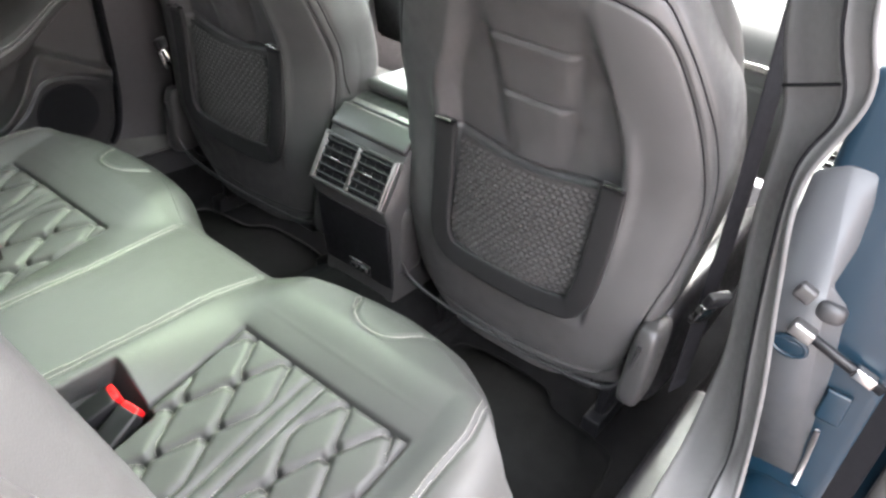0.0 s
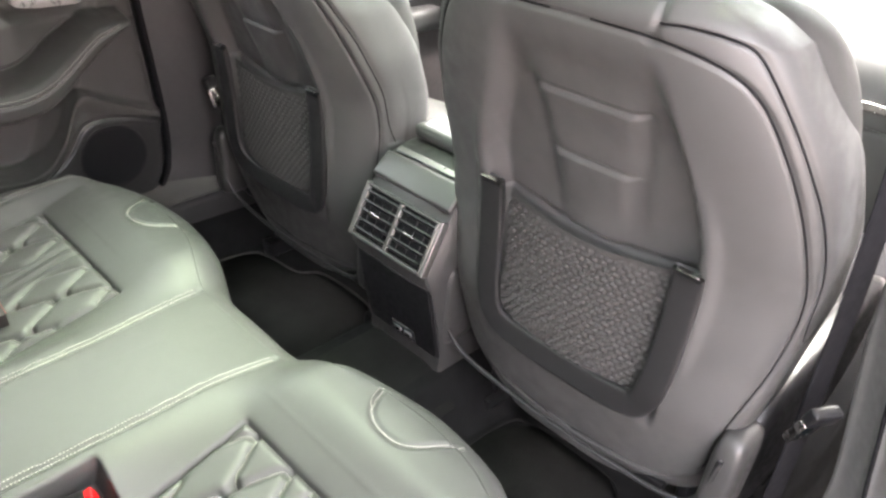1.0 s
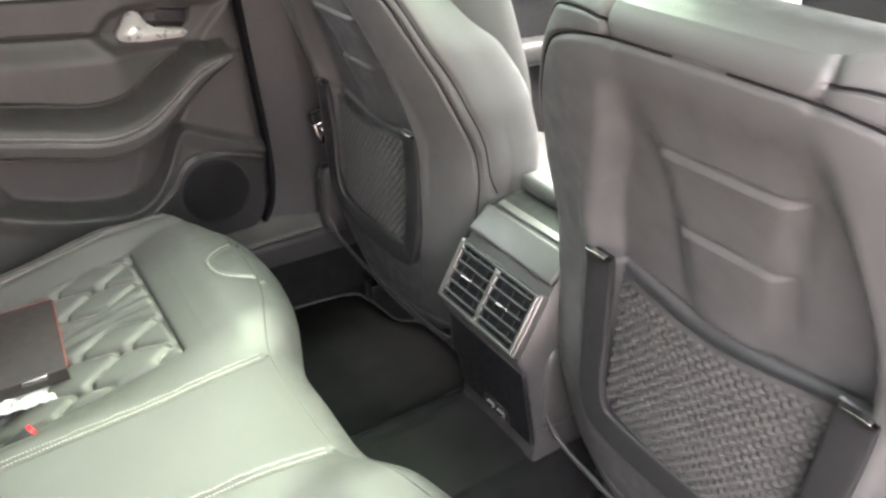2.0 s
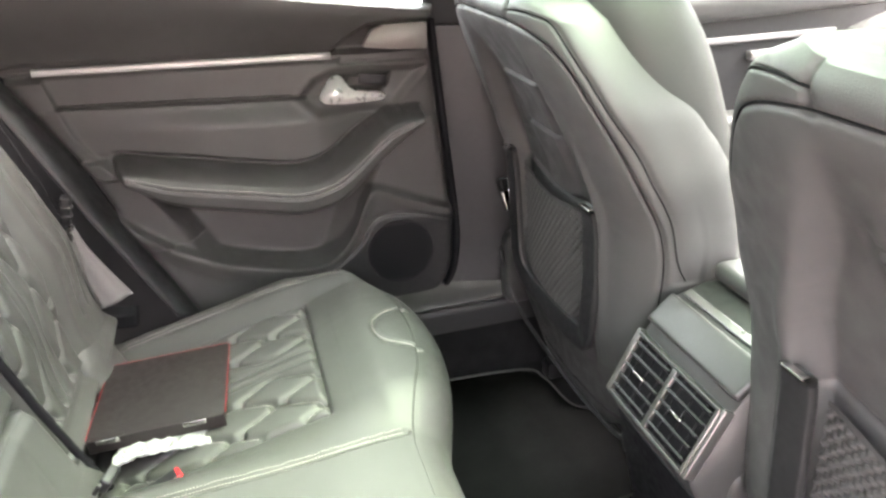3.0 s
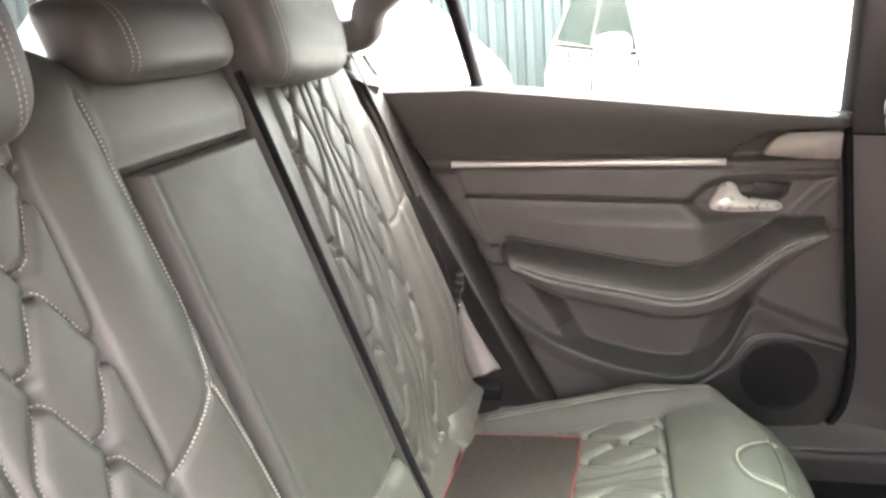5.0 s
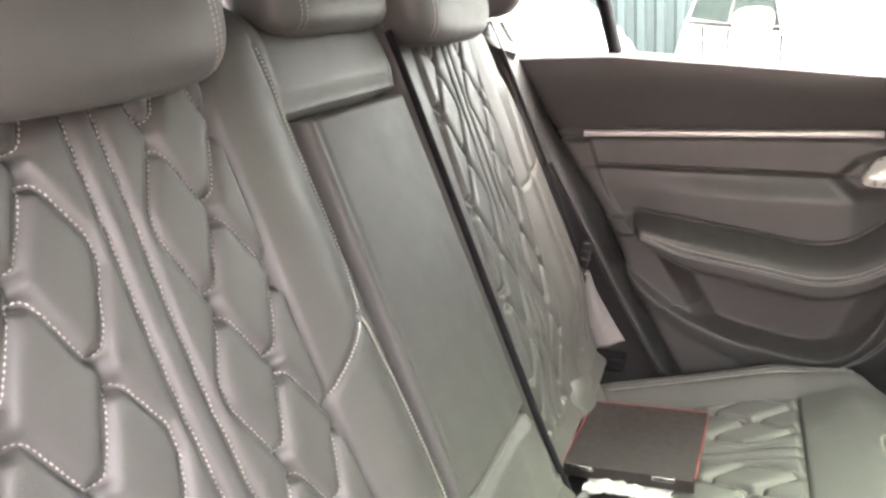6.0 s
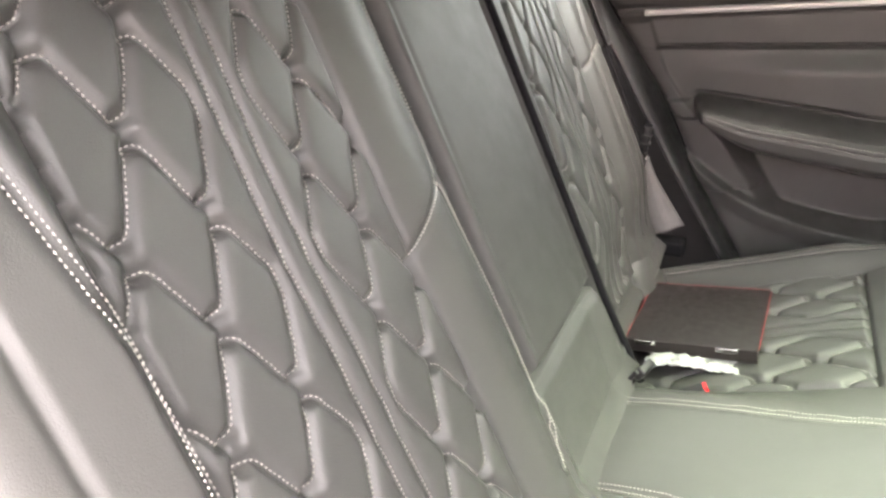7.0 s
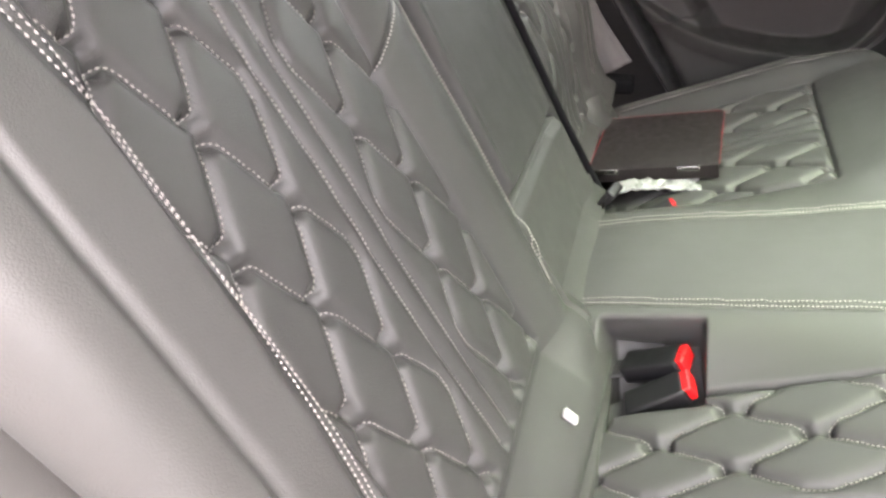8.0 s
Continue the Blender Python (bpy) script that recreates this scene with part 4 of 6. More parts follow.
def rear_door(sd):
    th = thing("rear_door", "closed rear door with dark grey soft-touch panel, silver strip and stitched armrest", "car door", at=(-0.2, sd * 0.74, 0.6))
    xs, zs = np.linspace(-0.68, 0.235, 540), np.linspace(0.33, 1.12, 480)
    X, Z = np.meshgrid(xs, zs, indexing="ij")
    rel = np.zeros(X.shape)
    sill = np.interp(X, [-0.68, -0.46, -0.243, -0.05, 0.147, 0.24], [1.095, 1.088, 1.060, 1.034, 1.008, 0.996])
    strip = np.interp(X, [-0.52, -0.02, 0.24], [0.945, 0.931, 0.925])
    # upper roll leaning into the cabin
    t = np.clip((Z - strip - 0.012) / (sill - strip - 0.012), 0, 1)
    rel += np.where(Z > strip, 0.055 * np.sin(t * math.pi / 2) ** 1.3, 0)
    over = np.clip((Z - sill) / 0.03, 0, 1)
    # decor band and second crease
    line2 = np.interp(X, [-0.49, -0.08, 0.24], [0.880, 0.859, 0.845])
    rel -= 0.006 * groove(np.abs(Z - strip) - 0.007, 0.005) * (X < 0.0)
    rel -= 0.009 * groove(Z - line2, 0.0022) * (X < -0.07) * (X > -0.50)
    rel += 0.010 * sstep(0.0, 0.006, line2 - Z) * sstep(0.07, 0.0, X + 0.02) * 0.3
    # armrest sweeping up towards the front
    xt, zt = curve([(-0.50, 0.800), (-0.417, 0.785), (-0.30, 0.765), (-0.20, 0.746), (-0.108, 0.730), (-0.045, 0.742), (0.02, 0.783), (0.06, 0.813), (0.085, 0.824), (0.15, 0.824)])
    xb, zb = curve([(-0.50, 0.76), (-0.417, 0.742), (-0.313, 0.700), (-0.20, 0.674), (-0.108, 0.655), (-0.024, 0.672), (0.05, 0.722), (0.10, 0.766), (0.15, 0.808)])
    ZT, ZB = np.interp(X, xt, zt), np.interp(X, xb, zb)
    ZB = ZB - 0.020 * sstep(-0.42, -0.33, X) * sstep(0.06, -0.04, X)
    q = np.clip((Z - ZB) / (ZT - ZB), 0, 1)
    fade = sstep(-0.435, -0.405, X) * sstep(0.152, 0.140, X)
    dome = np.interp(q, [0, 0.06, 0.14, 0.22, 0.30, 0.50, 0.64, 0.76, 1.0], [0.0, 0.45, 0.74, 0.90, 0.96, 1.0, 0.99, 0.88, 0.22])
    arm = np.where((Z >= ZB) & (Z <= ZT), 0.088 * dome, 0) * fade
    rel = np.where(arm > 0, np.maximum(rel, arm), rel)
    rel += np.where((Z > ZT) & (Z < line2), 0.018 * sstep(-0.002, -0.05, Z - line2) * sstep(-0.50, -0.22, X) * sstep(0.02, -0.06, X), 0)
    shadow_gap = groove(Z - ZT - 0.004, 0.005) * fade * sstep(0.06, 0.0, X)
    rel -= 0.016 * shadow_gap
    # slim pad edge on the armrest
    pad = ZB + (ZT - ZB) * 0.57
    rel -= np.where(arm > 0.01, 0.003 * groove(Z - pad, 0.0025), 0)
    # layered rear edge of the panel
    lay = poly_sdf(X, Z, [(-0.51, 0.93), (-0.495, 0.877), (-0.480, 0.831), (-0.452, 0.785), (-0.417, 0.742), (-0.381, 0.704), (-0.345, 0.651), (-0.29, 0.593), (-0.9, 0.593), (-0.9, 0.93)])
    rel += 0.007 * sstep(0.002, -0.004, lay) * (Z > 0.60)
    blk = poly_sdf(X, Z, [(-0.486, 0.763), (-0.488, 0.781), (-0.436, 0.780), (-0.423, 0.742), (-0.45, 0.742)])
    rel += 0.010 * sstep(0.002, -0.004, blk)
    # map pocket: recess over a bright-edged lip that runs up to the front
    xl, zl = curve([(-0.50, 0.72), (-0.42, 0.645), (-0.345, 0.585), (-0.265, 0.545), (-0.17, 0.518), (-0.094, 0.508), (-0.045, 0.525), (-0.005, 0.575), (0.037, 0.655), (0.09, 0.64), (0.16, 0.610), (0.24, 0.58)])
    ZL = np.interp(X, xl, zl)
    inp = (Z > ZL) & (Z < ZB)
    rec = sstep(0.002, 0.013, Z - ZL) * sstep(-0.362, -0.322, X + 0.55 * (Z - 0.66)) * sstep(0.012, -0.045, X - 0.45 * (Z - 0.58))
    rel -= np.where(inp, 0.052 * rec, 0)
    lipd = np.abs(Z - ZL)
    rel += np.where(X < 0.24, 0.024 * groove(np.where(Z > ZL, lipd * 2.2, lipd * 0.7), 0.016), 0)
    rel += np.where(Z < ZL, 0.012 * sstep(0, 0.03, ZL - Z), 0)
    # speaker surround
    dc = np.hypot(X - 0.092, Z - 0.510)
    sur = smooth_pts([(-0.06, 0.49), (0.0, 0.535), (0.045, 0.592), (0.12, 0.595), (0.21, 0.570)], 8)
    rel -= 0.007 * groove(seg_dist(X, Z, chain([tuple(p) for p in sur])), 0.004)
    # dished surround of the handle
    hd = poly_sdf(X, Z, [(-0.085, 0.856), (-0.052, 0.888), (-0.02, 0.901), (0.05, 0.904), (0.168, 0.897), (0.125, 0.855), (0.095, 0.822), (-0.052, 0.825)])
    rel += 0.003 * groove(hd - 0.007, 0.007)
    rel -= 0.008 * sstep(0.004, -0.012, hd)
    tw = poly_sdf(X, Z, [(-0.024, 0.931), (0.015, 0.967), (0.049, 0.990), (0.30, 0.990), (0.30, 0.927)])
    rel -= 0.020 * sstep(0.002, -0.008, tw)
    hd2 = poly_sdf(X, Z, [(-0.004, 0.862), (0.010, 0.890), (0.098, 0.889), (0.090, 0.866), (0.076, 0.855)])
    rel -= 0.016 * sstep(0.002, -0.008, hd2)
    rel -= 0.004 * groove(seg_dist(X, Z, [(0.0, 0.915, 0.235, 0.912), (0.13, 0.80, 0.23, 0.80)]), 0.003)
    for _ in range(3):
        rel[1:-1, 1:-1] = (rel[:-2, 1:-1] + rel[2:, 1:-1] + rel[1:-1, :-2] + rel[1:-1, 2:] + 4 * rel[1:-1, 1:-1]) / 8
    Ymid = 0.735 - rel
    # edge of the door: rear line leans back, front is upright with a rounded foot
    rear = np.interp(Z, [0.33, 0.494, 0.624, 0.773, 0.939, 1.028, 1.12], [-0.29, -0.362, -0.424, -0.482, -0.579, -0.613, -0.655])
    front = np.interp(Z, [0.33, 0.375, 0.40, 0.43, 0.47, 0.563, 0.796, 0.977, 1.12], [0.10, 0.15, 0.178, 0.198, 0.210, 0.213, 0.190, 0.172, 0.16])
    U = (X - xs[0]) / (xs[-1] - xs[0])
    d_edge = np.minimum(X - rear, front - X)
    Ymid = Ymid + 0.018 * np.exp(-np.clip(d_edge, 0, 1) / 0.006)
    Ymid = np.where(Z > sill, np.minimum(Ymid + 0.09 * over, 0.80), Ymid)
    P = np.stack([np.clip(X, rear, front), sd * Ymid, np.minimum(Z, sill + 0.004)], -1)
    spk = (dc < 0.074)
    low = (Z < ZL - 0.0) & (X > -0.05) & (Z < 0.60)
    decor = (Z < strip) & (Z > line2) & (X < 0.0)
    upper = (Z >= strip)
    inside = (d_edge > -0.006)
    fl = (normals(P)[200, 170, 1] * sd) > 0
    spx = smooth_pts([(-0.035, 0.40), (-0.055, 0.485), (0.0, 0.532), (0.048, 0.588), (0.12, 0.591), (0.216, 0.566), (0.216, 0.40), (0.15, 0.33)], 8)
    dark_z = poly_sdf(X, Z, [tuple(p) for p in spx]) < 0
    up_me, band_me, out_me, spk_me, low_me = split_mesh(P, [inside & upper, inside & decor, ~inside, dark_z & inside], fl)
    part("speaker_surround", spk_me, SURROUND, th, "darker plastic speaker surround")
    part("lower_panel", low_me, SOFT, th)
    part("upper_panel", up_me, SOFT, th, "padded upper door panel")
    part("decor_band", band_me, SOFT, th)
    # speaker grille: a fine mesh of dimples
    yy = 0.735 - 0.006
    bm = bmesh.new()
    bmesh.ops.create_cone(bm, cap_ends=True, segments=48, radius1=0.0745, radius2=0.072, depth=0.008, matrix=Matrix.Translation((0.092, sd * (yy - 0.004), 0.510)) @ pose(0, 0, 0, 90 * sd, 0, 0))
    sp = part("speaker_grille", bm, DARK, th, "round black speaker grille")
    sp.data.polygons.foreach_set("use_smooth", [False] * len(sp.data.polygons))
    V, F = [], []
    for i in range(-12, 13):
        for j in range(-12, 13):
            cx, cz = i * 0.0056 + (0.0028 if j % 2 else 0), j * 0.005
            if cx * cx + cz * cz < 0.068 ** 2:
                k = len(V)
                for a, b in ((-1, -1), (1, -1), (1, 1), (-1, 1)):
                    V.append((0.092 + cx + a * 0.0014, sd * (yy - 0.0088), 0.51 + cz + b * 0.0014))
                F.append((k, k + 1, k + 2, k + 3))
    tagged(part("grille_holes", make(V, F, False), BLACK, sp), kind="stuff")
    # silver strip
    p = [(x, sd * 0.7265, np.interp(x, [-0.52, -0.02], [0.945, 0.932])) for x in np.linspace(-0.52, -0.018, 24)]
    part("trim_strip", sweep(p, slab(0.012, 0.012, 0.5, 12), up=(0, 0, 1)), BRIGHT, th, "satin silver trim strip")
    # switch panel pad
    bm = bmesh.new()
    pts = [(0.040, 0.947), (0.048, 0.962), (0.058, 0.975), (0.082, 0.984), (0.160, 0.984), (0.162, 0.934), (0.10, 0.938)]
    lo = [bm.verts.new((x, sd * 0.722, z)) for x, z in pts]
    hi = [bm.verts.new((x, sd * (0.698 - (z - 0.94) * 0.25), z)) for x, z in pts]
    bm.faces.new(hi)
    bm.faces.new(lo[::-1])
    for k in range(len(pts)):
        bm.faces.new((lo[k], lo[k - 1], hi[k - 1], hi[k]))
    bmesh.ops.recalc_face_normals(bm, faces=bm.faces)
    bmesh.ops.bevel(bm, geom=bm.edges[:], offset=0.0025, segments=2, affect="EDGES")
    part("tweeter_cover", bm, TWEETER, th, "pale grey tweeter cover")
    # pull handle
    bm = bmesh.new()
    hb = [(-0.046, 0.854), (-0.038, 0.868), (-0.023, 0.890), (-0.012, 0.8935), (-0.002, 0.892), (0.005, 0.882), (0.010, 0.870), (0.020, 0.8635), (0.045, 0.860), (0.078, 0.854), (0.080, 0.849), (0.070, 0.843), (0.0, 0.842), (-0.034, 0.845), (-0.044, 0.849)]
    f0 = [bm.verts.new((x, sd * 0.740, z)) for x, z in hb]
    f1 = [bm.verts.new((x, sd * (0.712 + (z - 0.85) * 0.25), z)) for x, z in hb]
    bm.faces.new(f0)
    bm.faces.new(f1[::-1])
    for k in range(len(hb)):
        bm.faces.new((f0[k], f0[k - 1], f1[k - 1], f1[k]))
    bmesh.ops.recalc_face_normals(bm, faces=bm.faces)
    bmesh.ops.bevel(bm, geom=bm.edges[:], offset=0.0028, segments=3, affect="EDGES")
    part("handle", bm, HANDLE, th, "silver inner door handle")
    part("handle_back", rbox(0.055, 0.006, 0.020, 0.002, Matrix.Translation((0.060, sd * 0.744, 0.878)) @ pose(0, 0, 0, 0, 8, 0)), DARK, th)
    # armrest stitching
    lines = []
    for f in (0.57, 0.66):
        pth = []
        for x in np.linspace(-0.40, 0.12, 110):
            zt_, zb_ = np.interp(x, xt, zt), np.interp(x, xb, zb) - 0.020 * float(sstep(-0.42, -0.33, x) * sstep(0.06, -0.04, x))
            z = zb_ + (zt_ - zb_) * f
            i = int(round(np.interp(x, xs, np.arange(len(xs)))))
            j = int(round(np.interp(z, zs, np.arange(len(zs)))))
            pth.append(P[i, j] + np.array([0, -sd * 0.0026, 0.0016]))
        lines.append((np.array(pth), np.repeat(np.array([[0, -sd, 0.5]]), len(pth), 0)))
    tagged(part("armrest_stitching", stitches(lines, 0.005, 0.0005, 0.0008), THREAD, th, "fine grey twin stitching"), kind="stuff")
    # shell, window and divider
    part("outer_skin", rbox(0.86, 0.03, 0.66, 0.01, Matrix.Translation((-0.215, sd * 0.86, 0.62))), BLUE, th)
    part("window_seal", sweep([(x, sd * 0.737, z - 0.002) for x, z in ((-0.68, 1.098), (-0.46, 1.09), (-0.05, 1.036), (0.18, 1.006))], slab(0.03, 0.014, 0.5, 12)), GREYTRIM, th)
    part("front_seal", sweep(smooth_pts([(0.178, sd * 0.738, 0.985), (0.196, sd * 0.738, 0.796), (0.219, sd * 0.738, 0.563), (0.216, sd * 0.738, 0.47), (0.203, sd * 0.738, 0.425), (0.175, sd * 0.738, 0.385)], 8), slab(0.013, 0.030, 0.6, 10), up=(0, 1, 0)), BLACK, th, "black gap seal at the door front")
    part("window_divider", sweep([(-0.459, sd * 0.735, 1.085), (-0.475, sd * 0.715, 1.17), (-0.515, sd * 0.68, 1.36)], slab(0.036, 0.022, 0.5, 12), up=(1, 0, 0)), BLACK, th, "black window divider")
    bm = bmesh.new()
    vs = [bm.verts.new((x, sd * y, z)) for x, y, z in ((-0.80, 0.742, 1.08), (0.20, 0.742, 1.0), (0.18, 0.66, 1.37), (-0.62, 0.66, 1.37))]
    bm.faces.new(vs)
    g = part("window_pane", bm, GLASS, th, "faintly green side window")
    g.visible_shadow = False
    return th


rear_door(1)


# ---- pillars, roof and body around the cabin ----
def ribbon(name, left, right, mat, label, category="car trim", crown=0.0, n=24, m=14, thick=None):
    """A trim surface between two edge curves, bowed by crown along its normal."""
    a, b = smooth_pts(left, n), smooth_pts(right, n)
    k = min(len(a), len(b))
    a = np.array([[np.interp(t, np.linspace(0, 1, len(a)), a[:, c]) for c in range(3)] for t in np.linspace(0, 1, 80)])
    b = np.array([[np.interp(t, np.linspace(0, 1, len(b)), b[:, c]) for c in range(3)] for t in np.linspace(0, 1, 80)])
    q = np.linspace(0, 1, m)[None, :, None]
    P = a[:, None] * (1 - q) + b[:, None] * q
    N = normals(P)
    P = P + N * (crown * (1 - (2 * q - 1) ** 4))
    me = sub_mesh(P)
    ob = part(name, me, mat)
    sol = ob.modifiers.new("solid", "SOLIDIFY")
    sol.thickness, sol.offset = thick or 0.006, 0
    return tagged(ob, label, category, kind="structure")


for sd in (1, -1):
    side = "left" if sd > 0 else "right"
    # pillar between the doors
    if sd < 0:
        inner = [(0.32, -0.60, 1.38), (0.31, -0.637, 1.072), (0.30, -0.679, 0.944), (0.30, -0.696, 0.785), (0.30, -0.726, 0.605), (0.30, -0.728, 0.50), (0.26, -0.730, 0.43), (0.15, -0.732, 0.40), (0.0, -0.735, 0.39)]
        seam = [(0.24, -0.66, 1.38), (0.24, -0.706, 1.095), (0.24, -0.745, 0.987), (0.24, -0.726, 0.887), (0.245, -0.759, 0.66), (0.235, -0.795, 0.49), (0.19, -0.80, 0.43), (0.10, -0.80, 0.405), (-0.02, -0.80, 0.398)]
        outer = [(0.21, -0.69, 1.38), (0.215, -0.739, 1.106), (0.22, -0.768, 1.01), (0.22, -0.740, 0.89), (0.22, -0.764, 0.76), (0.215, -0.802, 0.60), (0.19, -0.830, 0.45), (0.10, -0.84, 0.40), (-0.05, -0.84, 0.392)]
        ribbon("pillar_trim_right", inner, seam, GREYTRIM, "smooth pale grey plastic trim on the middle pillar", crown=-0.006)
        ribbon("pillar_seal_right", seam, outer, GREYTRIM, "rounded pale grey door seal along the middle pillar", crown=-0.006)
        sc = part("pillar_seam_right", sweep(smooth_pts([(x - 0.003, y, z) for x, y, z in seam], 8), circle(0.0022, 6), up=(1, 0, 0)), BLACK)
        tagged(sc, "dark seam between pillar trim and door seal", "car trim", kind="structure")
        ln = part("pillar_joint_right", sweep(smooth_pts([(0.292, -0.668, 0.978), (0.262, -0.702, 0.995), (0.243, -0.735, 1.010)], 6), circle(0.0022, 6)), BLACK)
        tagged(ln, "dark joint between pillar trims", "car trim", kind="structure")
    else:
        rear_e = [(0.150, 0.765, 1.0), (0.170, 0.765, 0.80), (0.194, 0.765, 0.57), (0.194, 0.765, 0.47), (0.16, 0.765, 0.40)]
        fore_e = [(0.46, 0.655, 1.0), (0.46, 0.68, 0.80), (0.47, 0.69, 0.57), (0.48, 0.685, 0.46), (0.50, 0.68, 0.38)]
        ribbon("pillar_trim_left", rear_e, fore_e, HARD, "smooth dark grey lower trim on the middle pillar", crown=0.012)
        ribbon("pillar_upper_left", [(0.158, 0.66, 1.39), (0.160, 0.70, 1.18), (0.165, 0.745, 0.972)], [(0.40, 0.60, 1.39), (0.43, 0.645, 1.18), (0.46, 0.668, 0.972)], DARK, "dark upper trim on the middle pillar", crown=0.010)
        ribbon("pillar_foot_left", [(0.19, 0.735, 0.41), (0.10, 0.735, 0.40), (-0.10, 0.735, 0.395)], [(0.50, 0.675, 0.385), (0.20, 0.675, 0.380), (-0.10, 0.675, 0.375)], SOFT, "grey plastic sill trim below the rear door", crown=0.004)
    # trim beside the backrest, behind the door opening
    inset = 0.052 if sd > 0 else 0.0
    top = [(x, sd * (y + inset), z) for x, y, z in ((-0.70, 0.60, 1.16), (-0.63, 0.595, 1.03), (-0.56, 0.60, 0.88), (-0.47, 0.61, 0.68), (-0.37, 0.62, 0.47))]
    rim = [(-0.69, sd * 0.735, 1.16), (-0.625, sd * 0.752, 1.03), (-0.590, sd * 0.752, 0.939), (-0.495, sd * 0.752, 0.773), (-0.436, sd * 0.752, 0.624), (-0.374, sd * 0.752, 0.494), (-0.32, sd * 0.752, 0.38)]
    sealp = part("door_seal_" + side, sweep(smooth_pts([(x + 0.005, y - sd * 0.004, z) for x, y, z in rim], 6), circle(0.012, 10), up=(1, 0, 0)), RUBBER)
    tagged(sealp, "black rubber door seal", "door seal", kind="structure")
    ribbon("rear_jamb_trim_" + side, top, rim, SOFT if sd < 0 else HARD, "plastic trim beside the rear backrest", crown=0.012 * sd)
    # sill
    sl = part("sill_" + side, rbox(0.95, 0.14, 0.17, 0.02, Matrix.Translation((0.0, sd * 0.755, 0.285))), DARK if sd < 0 else HARD)
    tagged(sl, "plastic door sill", "car trim", kind="structure")
    bp = part("body_post_" + side, rbox(0.10, 0.19, 0.80, 0.02, Matrix.Translation((0.40, sd * 0.845, 0.62)) @ pose(0, 0, 0, 0, 0, 0)), BLUE)
    tagged(bp, "glossy blue painted body post", "car body", kind="structure")
    # quarter body behind the door
    qp = part("quarter_panel_" + side, rbox(1.0, 0.05, 0.80, 0.02, Matrix.Translation((-1.16, sd * 0.83, 0.70))), BLUE)
    tagged(qp, "glossy blue rear quarter panel", "car body", kind="structure")
    cp = part("rear_pillar_" + side, rbox(0.62, 0.045, 0.34, 0.015, Matrix.Translation((-1.05, sd * 0.72, 1.25)) @ pose(0, 0, 0, sd * 12, 0, 0)), SOFT)
    tagged(cp, "dark fabric rear pillar", "car trim", kind="structure")
    rl = part("roof_rail_" + side, sweep(smooth_pts([(-1.0, sd * 0.66, 1.30), (-0.69, sd * 0.68, 1.20), (-0.62, sd * 0.67, 1.26), (-0.45, sd * 0.655, 1.34), (0.0, sd * 0.65, 1.385), (0.8, sd * 0.63, 1.36), (1.4, sd * 0.68, 1.12)], 8), slab(0.05, 0.06, 0.6, 14)), SOFT)
    tagged(rl, "dark trim over the door openings", "car trim", kind="structure")

qt = part("quarter_trim_left", sweep(smooth_pts([(-0.80, 0.70, 1.165), (-0.72, 0.70, 1.140), (-0.665, 0.695, 1.105), (-0.635, 0.69, 1.055), (-0.612, 0.685, 0.98), (-0.585, 0.685, 0.90)], 8), slab(0.13, 0.04, 0.6, 16), up=(0.6, 0, 0.8)), SURROUND)
tagged(qt, "dark quarter trim behind the rear door window", "car trim", kind="structure")
bm = bmesh.new()
for cx, cy, sx, sy in ((-0.695, 0, 1.11, 1.36), (0.735, 0, 0.51, 1.36), (0.17, 0.59, 0.62, 0.18), (0.17, -0.59, 0.62, 0.18)):
    bmesh.ops.create_cube(bm, size=1, matrix=Matrix.Translation((cx, cy, 1.42)) @ Matrix.Diagonal((sx, sy, 0.04, 1)))
for sd in (1,):
    lin = part("wheel_arch_liner", rbox(0.95 if sd > 0 else 0.62, 0.03, 1.0 if sd < 0 else 0.80, 0.01, Matrix.Translation((-0.70 if sd > 0 else -0.86, sd * 0.826, 0.62 if sd < 0 else 0.55))), HARD)
    tagged(lin, "dark liner behind the jamb trim", "car trim", kind="structure")
roof = part("ceiling", bm, HEADLINER)
pano = part("glass_roof", rbox(0.62, 1.00, 0.006, 0, Matrix.Translation((0.17, 0, 1.425))), ROOFGLASS)
tagged(pano, "tinted glass roof panel", "roof", kind="structure")
tagged(roof, "pale fabric headliner under the roof", "ceiling", kind="structure")
shelf = part("parcel_shelf", rbox(0.55, 1.30, 0.03, 0.01, Matrix.Translation((-0.98, 0, 1.125))), SOFT)
tagged(shelf, "dark parcel shelf behind the backrest", "shelf", kind="structure")
boot = part("boot_wall", rbox(0.04, 1.5, 0.85, 0.01, Matrix.Translation((-1.45, 0, 0.70))), HARD)
tagged(boot, "dark wall closing the boot", "wall", kind="structure")


